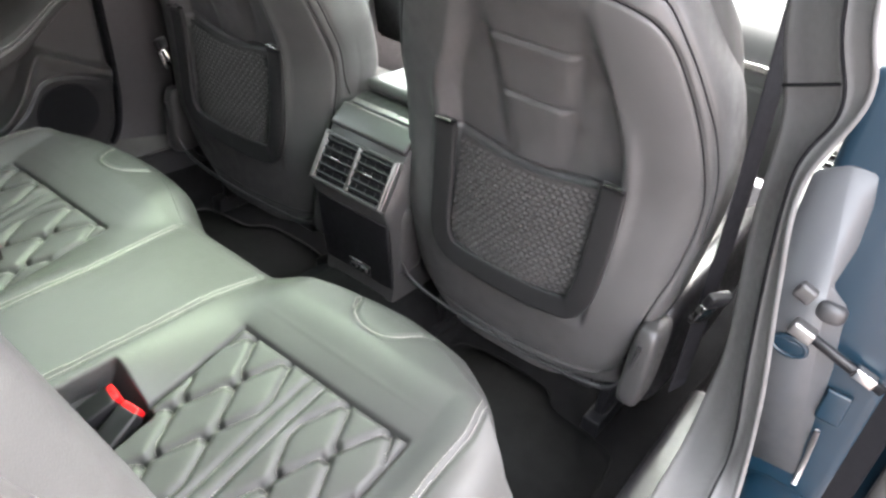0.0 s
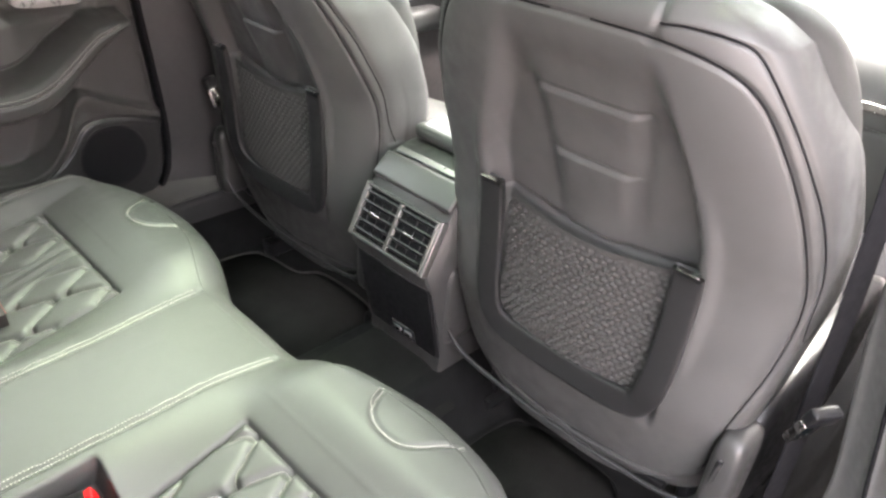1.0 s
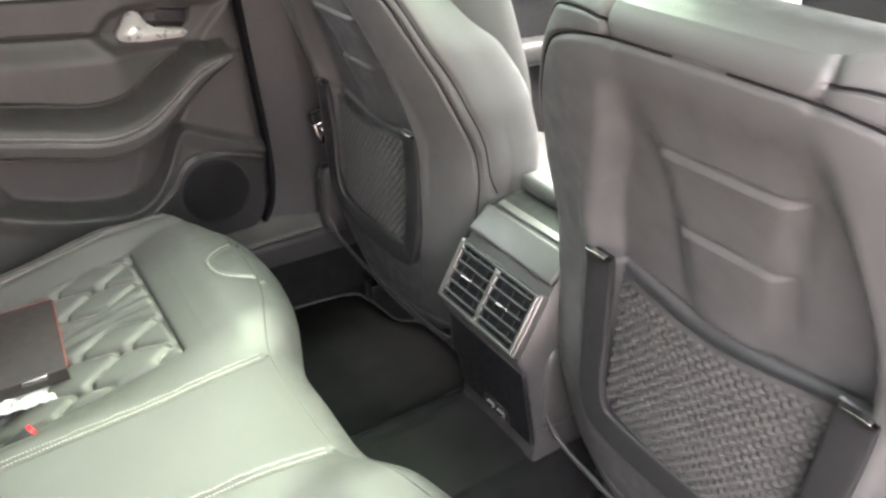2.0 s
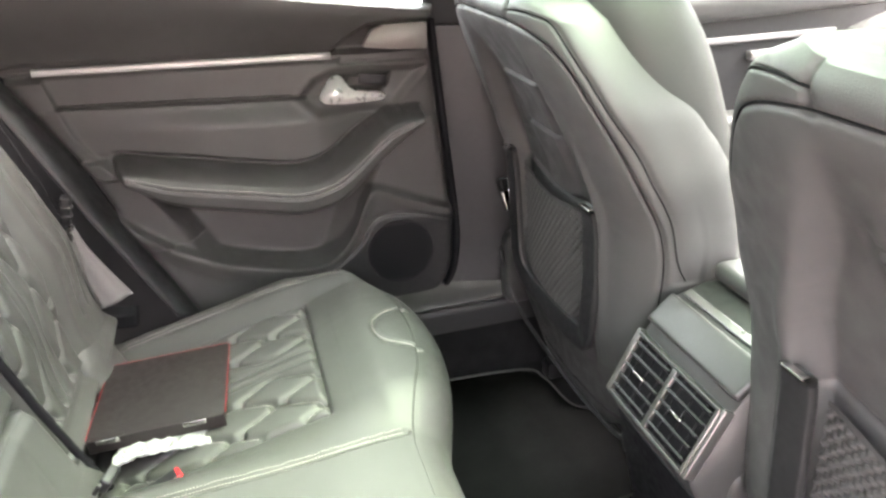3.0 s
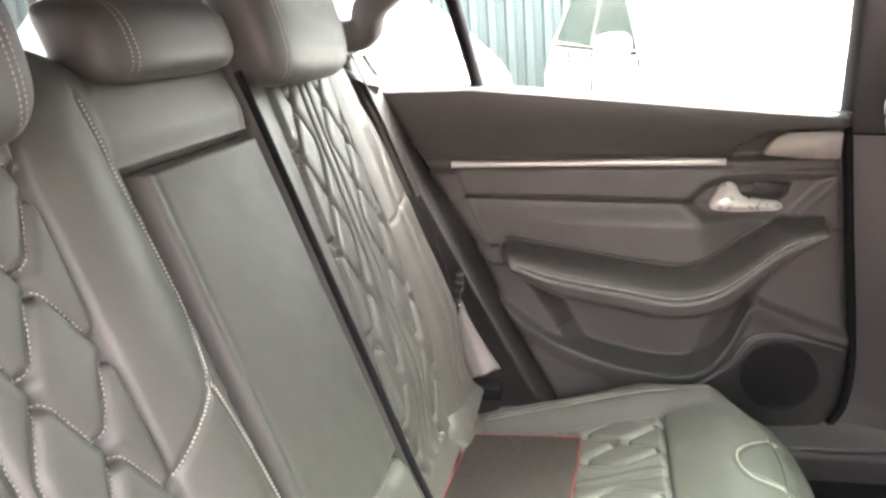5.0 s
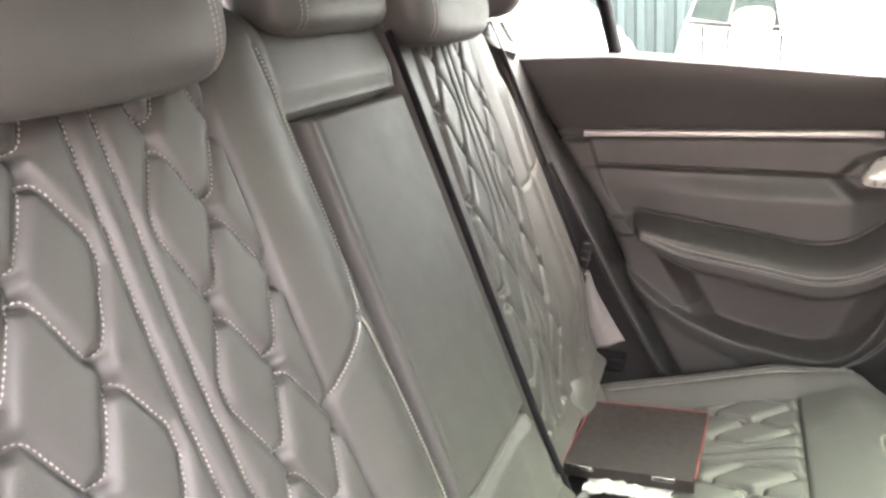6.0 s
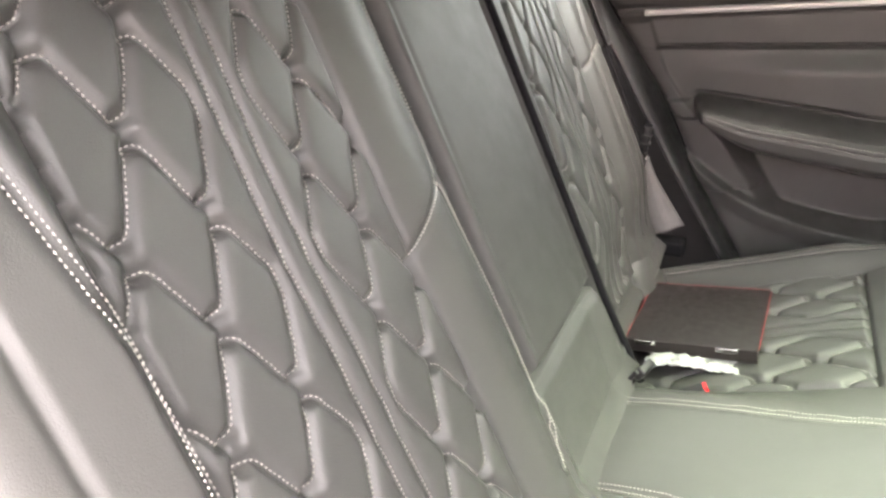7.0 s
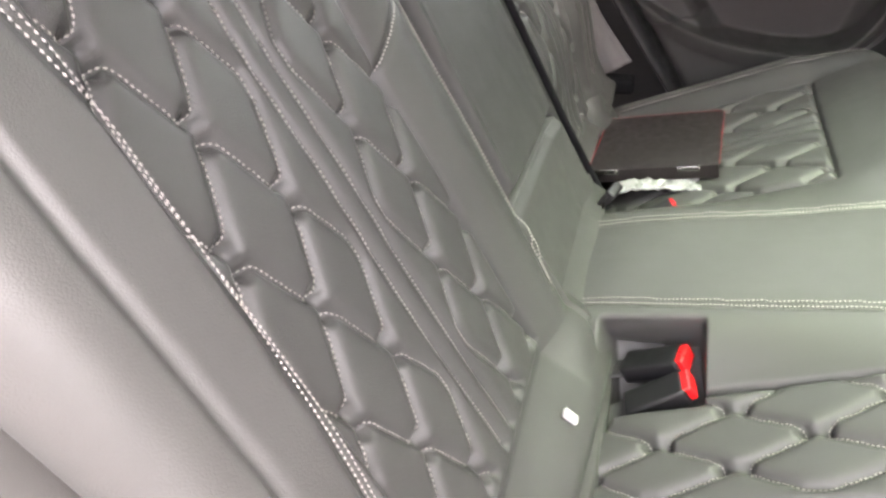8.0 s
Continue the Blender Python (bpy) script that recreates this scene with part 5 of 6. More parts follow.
# ---- front of the cabin ----
def dashboard():
    th = thing("dashboard", "dark grey dashboard with pale top and bright trim", "dashboard", at=(1.25, 0, 0.7))
    prof = [(1.10, 0.55), (1.05, 0.72), (1.06, 0.82), (1.12, 0.90), (1.25, 0.94), (1.60, 0.96), (1.62, 0.5)]
    bm = bmesh.new()
    rings = [[bm.verts.new((x, y, z)) for x, z in prof] for y in (-0.70, -0.35, 0.0, 0.35, 0.70)]
    for a, b in zip(rings, rings[1:]):
        for k in range(len(prof)):
            bm.faces.new((a[k], a[(k + 1) % len(prof)], b[(k + 1) % len(prof)], b[k]))
    bm.faces.new(rings[0][::-1])
    bm.faces.new(rings[-1])
    bmesh.ops.recalc_face_normals(bm, faces=bm.faces)
    bmesh.ops.bevel(bm, geom=bm.edges[:], offset=0.012, segments=2, affect="EDGES")
    part("body", bm, DASH, th)
    part("trim_bar", rbox(0.02, 1.30, 0.018, 0.004, Matrix.Translation((1.055, 0, 0.80))), CHROME, th)
    part("screen", rbox(0.02, 0.26, 0.14, 0.006, Matrix.Translation((1.10, 0, 0.98)) @ pose(0, 0, 0, 0, -15, 0)), GLOSS, th, "black centre screen")
    bin_ = part("glovebox", rbox(0.02, 0.42, 0.20, 0.012, Matrix.Translation((1.052, -0.40, 0.66))), DASH, th)
    return th


dashboard()


def front_door(sd):
    th = thing("front_door", "closed front door with pale sunlit panel and grey armrest", "car door", "front doors", at=(0.8, sd * 0.76, 0.6))
    # right panel gets a darker colour than the left, in place of shade
    part("panel", rbox(0.95, 0.05, 0.62, 0.02, Matrix.Translation((0.86, sd * 0.775, 0.67))), HARD if sd > 0 else DARK, th)
    part("sill_roll", rbox(0.95, 0.07, 0.07, 0.03, Matrix.Translation((0.86, sd * 0.755, 0.965)) @ pose(0, 0, 0, 0, -1.5, 0)), DASH, th)
    if sd > 0:
        part("trim_strip", rbox(0.7, 0.012, 0.014, 0.004, Matrix.Translation((0.80, sd * 0.744, 0.888))), BRIGHT, th, "satin silver trim strip")
    part("armrest", rbox(0.55, 0.07, 0.06, 0.02, Matrix.Translation((0.80, sd * 0.715, 0.70))), LEATHER_FRONT, th)
    if sd < 0:
        part("grab_cup", rbox(0.16, 0.03, 0.05, 0.012, Matrix.Translation((0.92, -0.735, 0.80))), DARK, th)
        for k in range(3):
            part("switch", rbox(0.035, 0.022, 0.010, 0.003, Matrix.Translation((0.74 + 0.05 * k, -0.715, 0.737))), GLOSS, th, "gloss black window switch")
        part("speaker_cover", rbox(0.10, 0.012, 0.07, 0.02, Matrix.Translation((1.18, -0.744, 0.90))), SILVER, th)
    part("handle", rbox(0.12, 0.02, 0.02, 0.006, Matrix.Translation((0.98, sd * 0.742, 0.85))), BRIGHT, th, "silver inner door handle")
    part("outer_skin", rbox(1.05, 0.03, 0.66, 0.01, Matrix.Translation((0.90, sd * 0.86, 0.60))), BLUE, th)
    bm = bmesh.new()
    bm.faces.new([bm.verts.new((x, sd * y, z)) for x, y, z in ((0.36, 0.74, 0.99), (1.45, 0.76, 0.97), (0.95, 0.66, 1.37), (0.36, 0.66, 1.38))])
    g = part("window_pane", bm, GLASS, th, "faintly green side window")
    g.visible_shadow = False
    # mirror outside
    M = rounded_block(0.20, 0.11, 0.14, 3, 20, 32)
    part("mirror_housing", make(M.reshape(-1, 3) + np.array([1.22, sd * 0.99, 1.03]), [tuple(f[::-1]) for f in grid_faces(20, 32, True)]), BLUE, th, "blue wing mirror housing")
    part("mirror_glass", rbox(0.006, 0.165, 0.11, 0.002, Matrix.Translation((1.163, sd * 0.99, 1.03))), CHROME, th, "wing mirror glass")
    return th


front_door(1)
front_door(-1)

bm = bmesh.new()
bm.faces.new([bm.verts.new(c) for c in ((1.62, -0.70, 0.97), (1.62, 0.70, 0.97), (0.90, 0.60, 1.40), (0.90, -0.60, 1.40))])
ws = part("windscreen", bm, GLASS)
ws.visible_shadow = False
tagged(ws, "clear raked windscreen", "windscreen", kind="structure")
bm = bmesh.new()
bm.faces.new([bm.verts.new(c) for c in ((-1.50, -0.62, 1.12), (-1.50, 0.62, 1.12), (-1.15, 0.60, 1.40), (-1.15, -0.60, 1.40))])
rw = part("rear_screen", bm, PRIVACY)
rw.visible_shadow = False
tagged(rw, "dark-tinted sloping rear screen", "rear window", kind="structure")


# ---- opened right rear door ----
def open_door():
    th = thing("rear_door", "wide open blue rear door with black seals and check strap", "car door", at=(0.30, -0.90, 0.6))
    # swung forward about its hinges on the post
    M = Matrix.Translation((0.43, -0.935, 0.66)) @ pose(0, 0, 0, 0, 0, 68)
    part("outer_skin", rbox(0.90, 0.02, 0.72, 0.008, M @ Matrix.Translation((-0.47, -0.10, 0.0))), BLUE, th, "glossy blue outer skin")
    part("inner_shell", rbox(0.90, 0.10, 0.72, 0.02, M @ Matrix.Translation((-0.47, -0.04, 0.0))), BLUE, th)
    part("inner_panel", rbox(0.82, 0.05, 0.62, 0.02, M @ Matrix.Translation((-0.48, 0.035, 0.02))), SOFT, th)
    part("seal", sweep([M @ Vector((-0.035, 0.02, z)) for z in np.linspace(-0.33, 0.34, 12)], circle(0.012, 10), up=(1, 0, 0)), RUBBER, th, "black rubber door seal")
    for z in (-0.18, 0.20):
        part("hinge", rbox(0.07, 0.05, 0.06, 0.008, M @ Matrix.Translation((0.01, -0.02, z))), BLUE, th, "painted steel hinge")
    part("check_strap", sweep([(0.345, -0.80, 0.645), (0.335, -0.83, 0.642), (0.33, -0.87, 0.632), (0.335, -0.93, 0.612)], slab(0.010, 0.014, 0.5, 10)), DARK, th, "dark steel check strap")
    part("strap_block", rbox(0.03, 0.035, 0.022, 0.005, Matrix.Translation((0.338, -0.808, 0.648)) @ pose(0, 0, 0, 15, 0, 0)), SILVER, th, "bright steel strap block")
    part("strap_end", rbox(0.02, 0.032, 0.018, 0.004, Matrix.Translation((0.335, -0.902, 0.622)) @ pose(0, 0, 0, 15, 0, 0)), CHROME, th, "bright strap end")
    part("hinge_plate", rbox(0.012, 0.035, 0.055, 0.004, Matrix.Translation((0.345, -0.888, 0.548))), BLUE, th, "painted steel hinge")
    part("edge_strip", sweep([(0.34, -0.885, 0.50), (0.345, -0.89, 0.44), (0.35, -0.893, 0.38)], slab(0.008, 0.006, 0.5, 10), up=(1, 0, 0)), SILVER, th, "bright metal edge strip")
    return th


open_door()

# body side inside the open door: bare pale plate, wiring cap, hole, black box for the hinge gap's shade, painted sill
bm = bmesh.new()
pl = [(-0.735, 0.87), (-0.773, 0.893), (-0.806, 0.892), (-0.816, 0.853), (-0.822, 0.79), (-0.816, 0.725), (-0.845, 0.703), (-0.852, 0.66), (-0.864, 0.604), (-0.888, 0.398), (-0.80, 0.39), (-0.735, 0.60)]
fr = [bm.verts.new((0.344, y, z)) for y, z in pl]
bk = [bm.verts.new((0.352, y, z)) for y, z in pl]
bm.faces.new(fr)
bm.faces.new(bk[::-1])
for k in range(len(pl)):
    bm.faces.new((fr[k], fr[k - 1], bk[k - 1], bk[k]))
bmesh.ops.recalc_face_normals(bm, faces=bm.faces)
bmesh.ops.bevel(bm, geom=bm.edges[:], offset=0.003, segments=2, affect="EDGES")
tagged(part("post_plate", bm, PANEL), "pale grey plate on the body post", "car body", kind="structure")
wc = thing("wiring_cap", "grey rubber wiring grommet in the door post", "grommet", at=(0.345, -0.828, 0.69))
part("dome", make(rounded_block(0.040, 0.028, 0.030, 3.0, 16, 24).reshape(-1, 3) + np.array([0.342, -0.83, 0.69]), [tuple(f[::-1]) for f in grid_faces(16, 24, True)]), HARD, wc)
part("clip", rbox(0.02, 0.026, 0.024, 0.005, Matrix.Translation((0.338, -0.79, 0.705)) @ pose(0, 0, 0, 20, 0, 0)), CONSOLE, wc, "grey clip")
ring = [(0.342, -0.80 + 0.024 * math.cos(a), 0.612 + 0.015 * math.sin(a)) for a in np.linspace(0, 2 * math.pi, 28)]
st = thing("door_striker", "blue painted oval recess with raised rim in the post", "striker", at=(0.342, -0.80, 0.612))
part("rim", sweep(ring, circle(0.004, 8), up=(1, 0, 0)), BLUE, st)
part("recess", rbox(0.006, 0.042, 0.022, 0.003, Matrix.Translation((0.3425, -0.80, 0.612))), BLUE, st)
# a solid black box stands where the hinge gap lies in shadow
gap = part("hinge_gap_shade", rbox(0.06, 0.05, 0.78, 0.006, Matrix.Translation((0.385, -0.945, 0.62))), BLACK)
tagged(gap, "black filler box in place of the shadow at the door hinges", "car body", kind="structure")
so = part("sill_outer_right", rbox(1.3, 0.10, 0.20, 0.03, Matrix.Translation((-0.28, -0.875, 0.27))), BLUE)
tagged(so, "glossy blue painted outer sill", "car body", kind="structure")


# ---- front belts and recliner brackets ----
def front_belt(sd, x):
    th = thing("seat_belt", "black front seat belt hanging from its pillar loop", "seat belt", "front seat belts", at=(x, sd * 0.66, 0.5))
    p = smooth_pts([(x - 0.03, sd * 0.625, 1.20), (x - 0.01, sd * 0.640, 1.05), (x, sd * 0.660, 0.80), (x + 0.01, sd * 0.668, 0.60), (x + 0.02, sd * 0.672, 0.42)], 8)
    part("webbing", sweep(p, slab(0.048, 0.003, 0.4, 10), up=(0.3, -sd, 0)), BLACK, th)
    loop = [(x - 0.03 + 0.034 * math.cos(a), sd * (0.632 - 0.006 * math.cos(a)), 1.16 + 0.016 * math.sin(a)) for a in np.linspace(0, 2 * math.pi, 24)]
    part("guide_loop", sweep(loop, circle(0.006, 8), up=(0, 1, 0)), HARD, th)
    M = Matrix.Translation((0.318, sd * 0.676, 0.615)) @ pose(0, 0, 0, sd * -20, 0, sd * 30)
    part("tongue", rbox(0.030, 0.012, 0.045, 0.004, M), CHROME, th, "bright steel belt tongue")
    part("tongue_grip", rbox(0.040, 0.016, 0.026, 0.005, M @ Matrix.Translation((0.005, 0, 0.034))), DARK, th)
    return th


front_belt(-1, 0.355)
front_belt(1, 0.335)


# ---- loose and small things on the bench ----
def folder():
    th = thing("document_folder", "dark brown leatherette document folder with red edging", "folder", at=(-0.38, 0.35, 0.53))
    o = np.array([-0.370, 0.342, 0.532])
    M = Matrix.Translation(o) @ pose(0, 0, 0, -2.0, -3.0, -3)
    part("cover", rbox(0.188, 0.196, 0.005, 0.002, M @ Matrix.Translation((0, 0, 0))), FOLDER, th)
    part("back_cover", rbox(0.184, 0.192, 0.004, 0.0015, M @ Matrix.Translation((0, 0.002, -0.016)) @ pose(0, 0, 0, -1, 0, 0)), FOLDER, th)
    part("pages", rbox(0.172, 0.180, 0.010, 0.001, M @ Matrix.Translation((0, 0.004, -0.009))), LABEL, th, "white printed pages")
    for a, b, sx, sy in ((0, 0.0982, 0.184, 0.001), (0.0942, 0, 0.001, 0.19), (-0.0942, 0, 0.001, 0.19)):
        part("edging", rbox(sx, sy, 0.003, 0.0005, M @ Matrix.Translation((a, b, 0.001))), RED, th, "red edge piping")
    part("edge_flap", rbox(0.186, 0.004, 0.021, 0.0015, M @ Matrix.Translation((0, -0.0985, -0.0085))), FOLDER, th)
    for a in (-0.064, 0.052):
        part("clasp", rbox(0.032, 0.004, 0.007, 0.001, M @ Matrix.Translation((a, -0.1012, -0.002))), CHROME, th, "bright metal clasp")
    return th


folder()


def wrap():
    th = thing("plastic_pouch", "crumpled clear white plastic pouch tucked under a folder", "pouch", at=(-0.38, 0.26, 0.515))
    n, m = 50, 30
    P = np.zeros((n, m, 3))
    for i in range(n):
        for j in range(m):
            a, b = i / (n - 1), j / (m - 1)
            h = 0.010 * noise.noise((a * 9, b * 6, 1.0)) + 0.006 * noise.noise((a * 22, b * 14, 3.0))
            P[i, j] = (-0.435 + 0.13 * a + 0.01 * noise.noise((b * 5, 2, 7)), 0.215 + 0.10 * b + 0.012 * noise.noise((a * 6, 5, 9)), 0.512 + 0.006 * math.sin(a * 3.1) + h * 0.6)
    ob = part("film", sub_mesh(P, flip=normals(P)[9, 9, 2] < 0), WRAP, th)
    sol = ob.modifiers.new("solid", "SOLIDIFY")
    sol.thickness = 0.003
    return th


wrap()


def buckle(x, y, z, yaw, tilt, label, size=1.0):
    th = thing("belt_buckle", label, "seat belt", "rear belt buckles", at=(x, y, z))
    M = Matrix.Translation((x, y, z)) @ pose(0, 0, 0, 0, tilt, yaw) @ Matrix.Scale(size, 4)
    part("housing", rbox(0.070, 0.034, 0.022, 0.005, M @ Matrix.Translation((-0.02, 0, 0))), DARK, th)
    part("button", rbox(0.012, 0.029, 0.019, 0.003, M @ Matrix.Translation((0.016, 0, 0.001))), REDP, th, "red release button")
    part("slot", rbox(0.004, 0.026, 0.004, 0.001, M @ Matrix.Translation((0.0185, 0, -0.007))), CHROME, th)
    part("strap", rbox(0.10, 0.028, 0.004, 0.0015, M @ Matrix.Translation((-0.09, 0, 0))), WEB, th)
    return th


buckle(-0.335, -0.130, 0.500, -12, -25, "black seat belt buckle with red button in a well")
buckle(-0.330, -0.166, 0.492, 8, -28, "black seat belt buckle with red button in a well")
buckle(-0.350, 0.134, 0.534, 20, -16, "black seat belt buckle with red button under the folder", 0.6)


def latch():
    th = thing("belt_latch", "black webbing tab with steel latch at the backrest foot", "seat belt", at=(-0.44, 0.135, 0.53))
    M = Matrix.Translation((-0.440, 0.135, 0.538)) @ pose(0, 0, 0, 0, 35, -20)
    part("webbing", rbox(0.006, 0.034, 0.07, 0.002, M), DARK, th)
    part("steel_plate", rbox(0.004, 0.012, 0.030, 0.001, M @ Matrix.Translation((0.006, -0.014, 0.0))), CHROME, th, "bright steel latch")
    part("grip", rbox(0.014, 0.030, 0.022, 0.004, M @ Matrix.Translation((0.004, 0.002, 0.030))), DARK, th)


latch()


def belt():
    th = thing("seat_belt", "grey webbing seat belt hanging beside the backrest with metal tongue", "seat belt", at=(-0.5, 0.63, 0.6))
    p = smooth_pts([(-0.665, 0.625, 1.17), (-0.622, 0.632, 1.05), (-0.572, 0.638, 0.90), (-0.530, 0.640, 0.77), (-0.512, 0.640, 0.70)], 10)
    # one belt in two tones: the dark colour above imitates its shaded edge
    part("webbing", sweep(p, slab(0.036, 0.003, 0.4, 10), up=(1, 0.35, 0.3)), DARK, th, "upper webbing coloured dark for its shaded edge")
    # the lower webbing fans out flat towards its anchor
    low_ = smooth_pts([(-0.508, 0.640, 0.700), (-0.500, 0.638, 0.650), (-0.484, 0.634, 0.600), (-0.462, 0.628, 0.545)], 10)
    wide = np.interp(np.linspace(0, 1, len(low_)), [0, 0.3, 1.0], [0.010, 0.024, 0.062])
    k = np.linspace(-0.5, 0.5, 7)
    P = low_[:, None] + np.array([0.93, 0.10, 0.34])[None, None] * (k[None] * wide[:, None])[..., None]
    P[..., 1] -= 0.003 * np.cos(k * 9)[None] * np.linspace(0, 1, len(low_))[:, None]
    ob = part("lower_webbing", sub_mesh(P, flip=normals(P)[5, 3, 1] > 0), PALEWEB, th, "pale lower webbing")
    sol = ob.modifiers.new("solid", "SOLIDIFY")
    sol.thickness = 0.003
    M = Matrix.Translation((-0.506, 0.628, 0.690)) @ pose(0, 0, 0, 0, 14, 0)
    grip = part("tongue", rbox(0.016, 0.022, 0.050, 0.004, M @ Matrix.Translation((-0.008, 0, 0.042))), DARK, th)
    part("grip_rib", rbox(0.018, 0.018, 0.005, 0.002, M @ Matrix.Translation((-0.006, -0.004, 0.050))), HARD, grip)
    part("grip_rib", rbox(0.018, 0.018, 0.005, 0.002, M @ Matrix.Translation((-0.006, -0.004, 0.034))), HARD, grip)
    part("tongue_plate", rbox(0.009, 0.014, 0.030, 0.002, M @ Matrix.Translation((0.0, -0.004, 0.0))), CHROME, th, "bright steel tongue")
    part("belt_anchor", rbox(0.066, 0.04, 0.030, 0.008, Matrix.Translation((-0.462, 0.616, 0.520)) @ pose(0, 0, 0, 0, 5, 0)), BLACK, th, "black anchor cover")
    return th


belt()


def isofix(y):
    x0, z0, tilt = (-0.4235, 0.532, -45) if y < 0 else (-0.4475, 0.515, -50)
    th = thing("anchor_tag", "small white child seat anchor tag on the backrest flap", "label", at=(x0, y, z0))
    part("tag", rbox(0.005, 0.011, 0.017, 0.002, Matrix.Translation((x0, y, z0)) @ pose(0, 0, 0, 0, tilt, 0)), LABEL, th)


isofix(-0.25)
isofix(0.428)


def foot_pad():
    th = thing("backrest_foot_pad", "dark grey leather pad closing the foot of the backrest", "seat trim", at=(-0.475, 0.46, 0.48))
    P = rounded_block(0.165, 0.06, 0.115, 3.0, 32, 48)
    crease = 0.0035 * groove(P[..., 2] - 0.016 - 0.10 * P[..., 1], 0.004)
    P[..., 0] -= crease
    M = np.array(pose(-0.482, 0.470, 0.512, -14, -26, 8))
    V = P.reshape(-1, 3) @ M[:3, :3].T + M[:3, 3]
    part("pad", make(V, [tuple(f[::-1]) for f in grid_faces(32, 48, True)]), LEATHER, th)


foot_pad()


# ---- yard outside ----
ground = part("ground", rbox(400, 400, 0.02, 0, Matrix.Translation((0, 0, -0.01))), CONCRETE)
tagged(ground, "pale concrete yard reaching to the horizon", "ground", kind="structure")




def fence(y):
    th = thing("sheet_fence", "teal corrugated sheet metal fence", "fence", at=(0, y, 0))
    prof = []
    for k in range(-60, 61):
        x = k * 0.2
        prof += [(x, y), (x + 0.03, y + 0.04), (x + 0.10, y + 0.04), (x + 0.13, y)]
    bm = bmesh.new()
    lo = [bm.verts.new((x, y, 0)) for x, y in prof]
    hi = [bm.verts.new((x, y, 2.6)) for x, y in prof]
    for k in range(len(prof) - 1):
        bm.faces.new((lo[k], lo[k + 1], hi[k + 1], hi[k]))
    me = bpy.data.meshes.new("sheet")
    bm.to_mesh(me)
    bm.free()
    ob = part("sheet", me, FENCE, th)
    sol = ob.modifiers.new("solid", "SOLIDIFY")
    sol.thickness = 0.004
    part("rail", rbox(24, 0.05, 0.08, 0.005, Matrix.Translation((0, y + 0.07, 2.2))), FENCE, th)


fence(7.4)
# Unseen wall, added to cut low sky light through the open door.
unseen_wall = part("unseen_wall_south", rbox(26, 0.25, 3.0, 0.01, Matrix.Translation((0, -6.2, 1.5))), PLASTER)
tagged(unseen_wall, "unseen pale plaster wall added to screen low sky light", "wall", kind="structure")


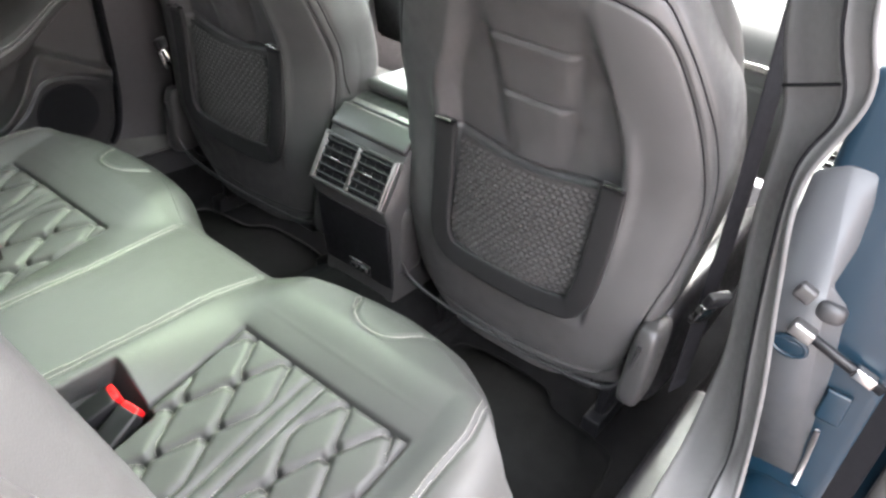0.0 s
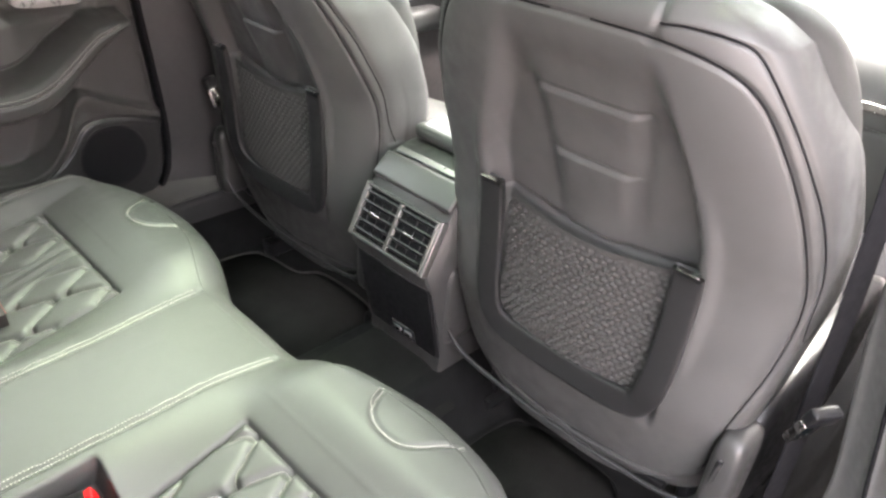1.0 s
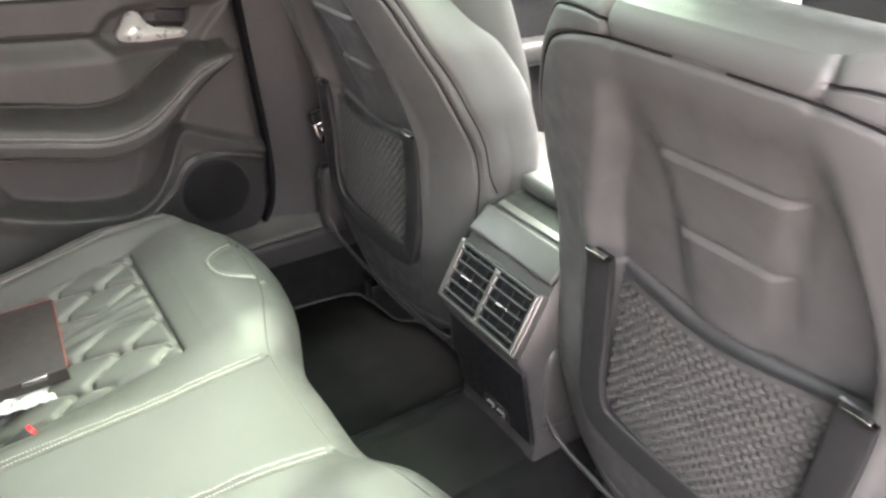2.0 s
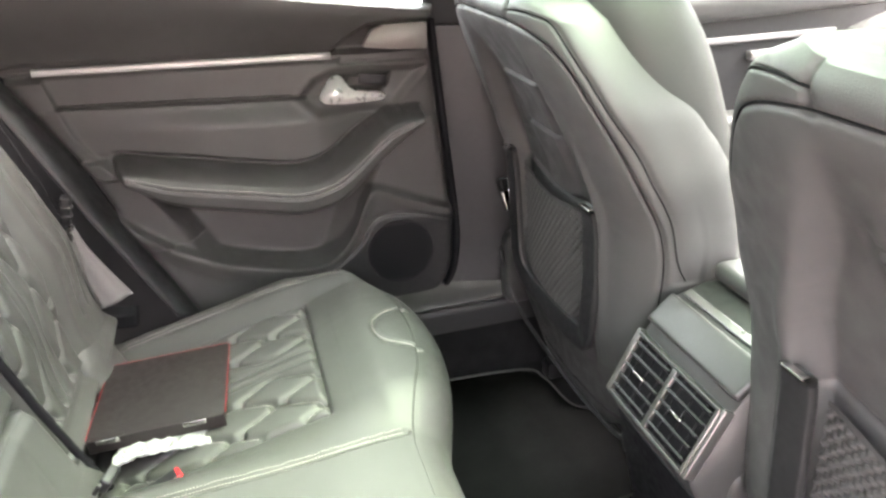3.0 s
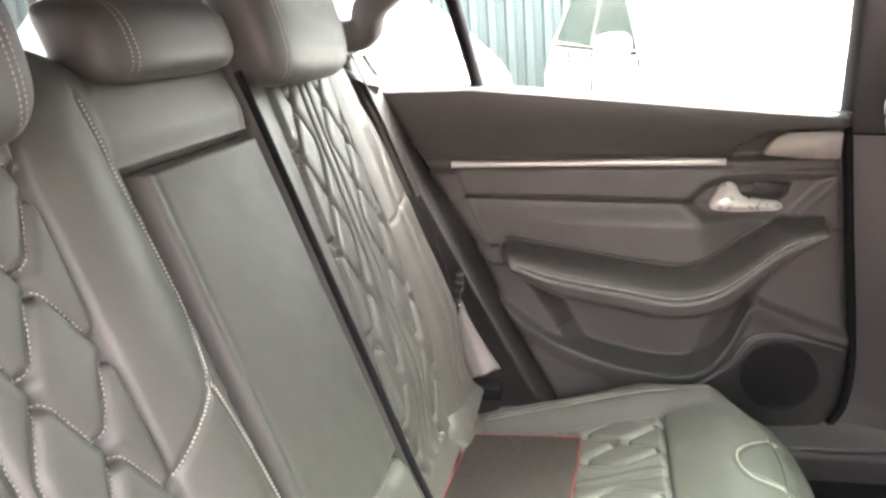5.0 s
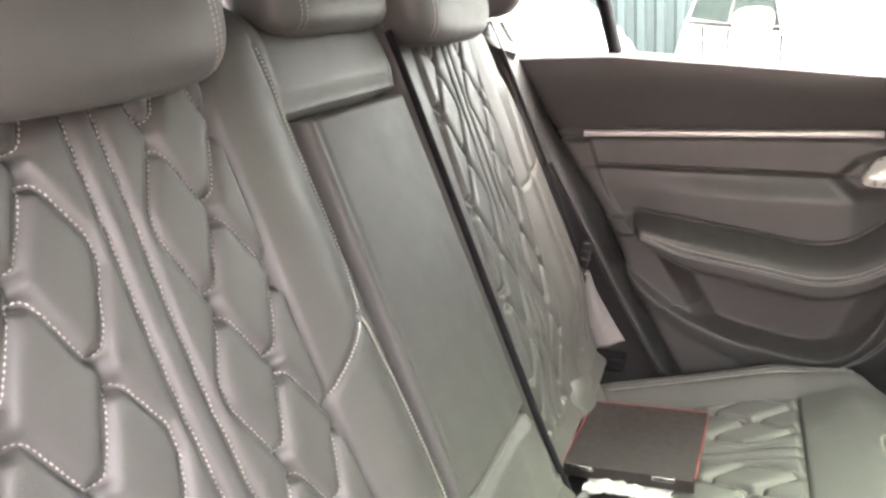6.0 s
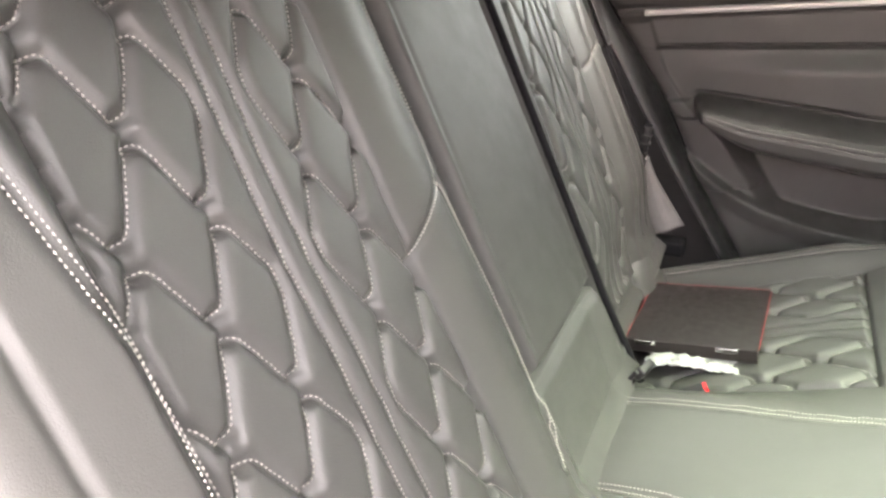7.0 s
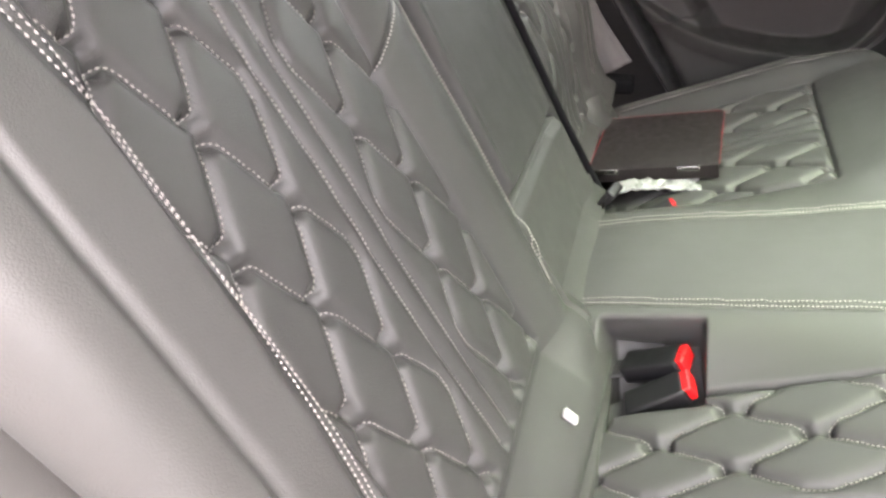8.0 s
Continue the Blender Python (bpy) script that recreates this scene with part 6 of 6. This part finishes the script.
def parked_car(x, y, yaw, label):
    th = thing("parked_car", label, "car", "cars parked outside", at=(0, 0, 0))
    L_, W_ = 4.3, 1.78
    side = [(-2.15, 0.35), (-2.12, 0.75), (-2.0, 0.95), (-1.55, 1.38), (-0.9, 1.50), (0.2, 1.48), (0.85, 1.02), (1.75, 0.90), (2.1, 0.70), (2.15, 0.35)]
    bm = bmesh.new()
    rings = []
    for yy, k in ((-0.89, 0.0), (-0.80, 1.0), (0.80, 1.0), (0.89, 0.0)):
        rings.append([bm.verts.new((a * (0.985 if k == 0 else 1), yy * (1 if b < 1.0 else 0.86), b if k else min(b, 0.35 + (b - 0.35) * 0.96))) for a, b in side])
    for a, b in zip(rings, rings[1:]):
        for k in range(len(side)):
            bm.faces.new((a[k], a[(k + 1) % len(side)], b[(k + 1) % len(side)], b[k]))
    bm.faces.new(rings[0][::-1])
    bm.faces.new(rings[-1])
    bmesh.ops.recalc_face_normals(bm, faces=bm.faces)
    bmesh.ops.bevel(bm, geom=bm.edges[:], offset=0.05, segments=3, affect="EDGES")
    part("body", bm, WHITE, th)
    for sd in (1, -1):
        bm = bmesh.new()
        bm.faces.new([bm.verts.new((a, sd * (0.885 if b < 1.05 else 0.80), b)) for a, b in ((-1.5, 1.02), (-0.35, 1.0), (-0.35, 1.40), (-1.2, 1.38))])
        part("rear_window", bm, CARWINDOW, th)
        bm = bmesh.new()
        bm.faces.new([bm.verts.new((a, sd * (0.885 if b < 1.05 else 0.80), b)) for a, b in ((-0.28, 1.0), (0.68, 1.0), (0.10, 1.40), (-0.28, 1.41))])
        part("front_window", bm, CARWINDOW, th)
        for wx in (-1.3, 1.3):
            bm = bmesh.new()
            bmesh.ops.create_cone(bm, cap_ends=True, segments=32, radius1=0.32, radius2=0.32, depth=0.2, matrix=Matrix.Translation((wx, sd * 0.80, 0.32)) @ pose(0, 0, 0, 90))
            bmesh.ops.bevel(bm, geom=bm.edges[:], offset=0.02, segments=2, affect="EDGES")
            w = part("wheel", bm, RUBBER, th)
            bm = bmesh.new()
            bmesh.ops.create_cone(bm, cap_ends=True, segments=24, radius1=0.21, radius2=0.19, depth=0.03, matrix=Matrix.Translation((wx, sd * 0.91, 0.32)) @ pose(0, 0, 0, 90))
            part("rim", bm, SILVER, w)
        for gx in (-1.02, -0.31, 0.72):
            part("door_gap", rbox(0.014, 0.012, 0.56, 0.003, Matrix.Translation((gx, sd * 0.888, 0.68))), RUBBER, th)
        part("window_line", rbox(2.2, 0.012, 0.022, 0.004, Matrix.Translation((-0.42, sd * 0.889, 0.985))), RUBBER, th)
        for gx in (-0.55, 0.16):
            part("door_handle", rbox(0.20, 0.03, 0.028, 0.008, Matrix.Translation((gx - 0.30, sd * 0.892, 0.885))), SILVER, th)
        part("sill_strip", rbox(2.3, 0.02, 0.10, 0.01, Matrix.Translation((0.0, sd * 0.885, 0.36))), DARK, th)
        H = rounded_block(0.20, 0.14, 0.14, 3, 16, 24)
        part("wing_mirror", make(H.reshape(-1, 3) + np.array([0.62, sd * 1.0, 1.03]), [tuple(f[::-1]) for f in grid_faces(16, 24, True)]), WHITE, th)
        part("mirror_glass", rbox(0.008, 0.15, 0.10, 0.003, Matrix.Translation((0.548, sd * 1.0, 1.03))), CARWINDOW, th)
    bm = bmesh.new()
    bm.faces.new([bm.verts.new(c) for c in ((0.86, -0.74, 1.04), (0.86, 0.74, 1.04), (0.24, 0.66, 1.47), (0.24, -0.66, 1.47))])
    part("windscreen", bm, CARWINDOW, th)
    th.matrix_basis = pose(x, y, 0, 0, 0, yaw)
    return th


parked_car(0.61, 4.36, -75, "white hatchback parked in front of the fence")
parked_car(-3.05, 4.3, 180, "white car parked beside the fence")
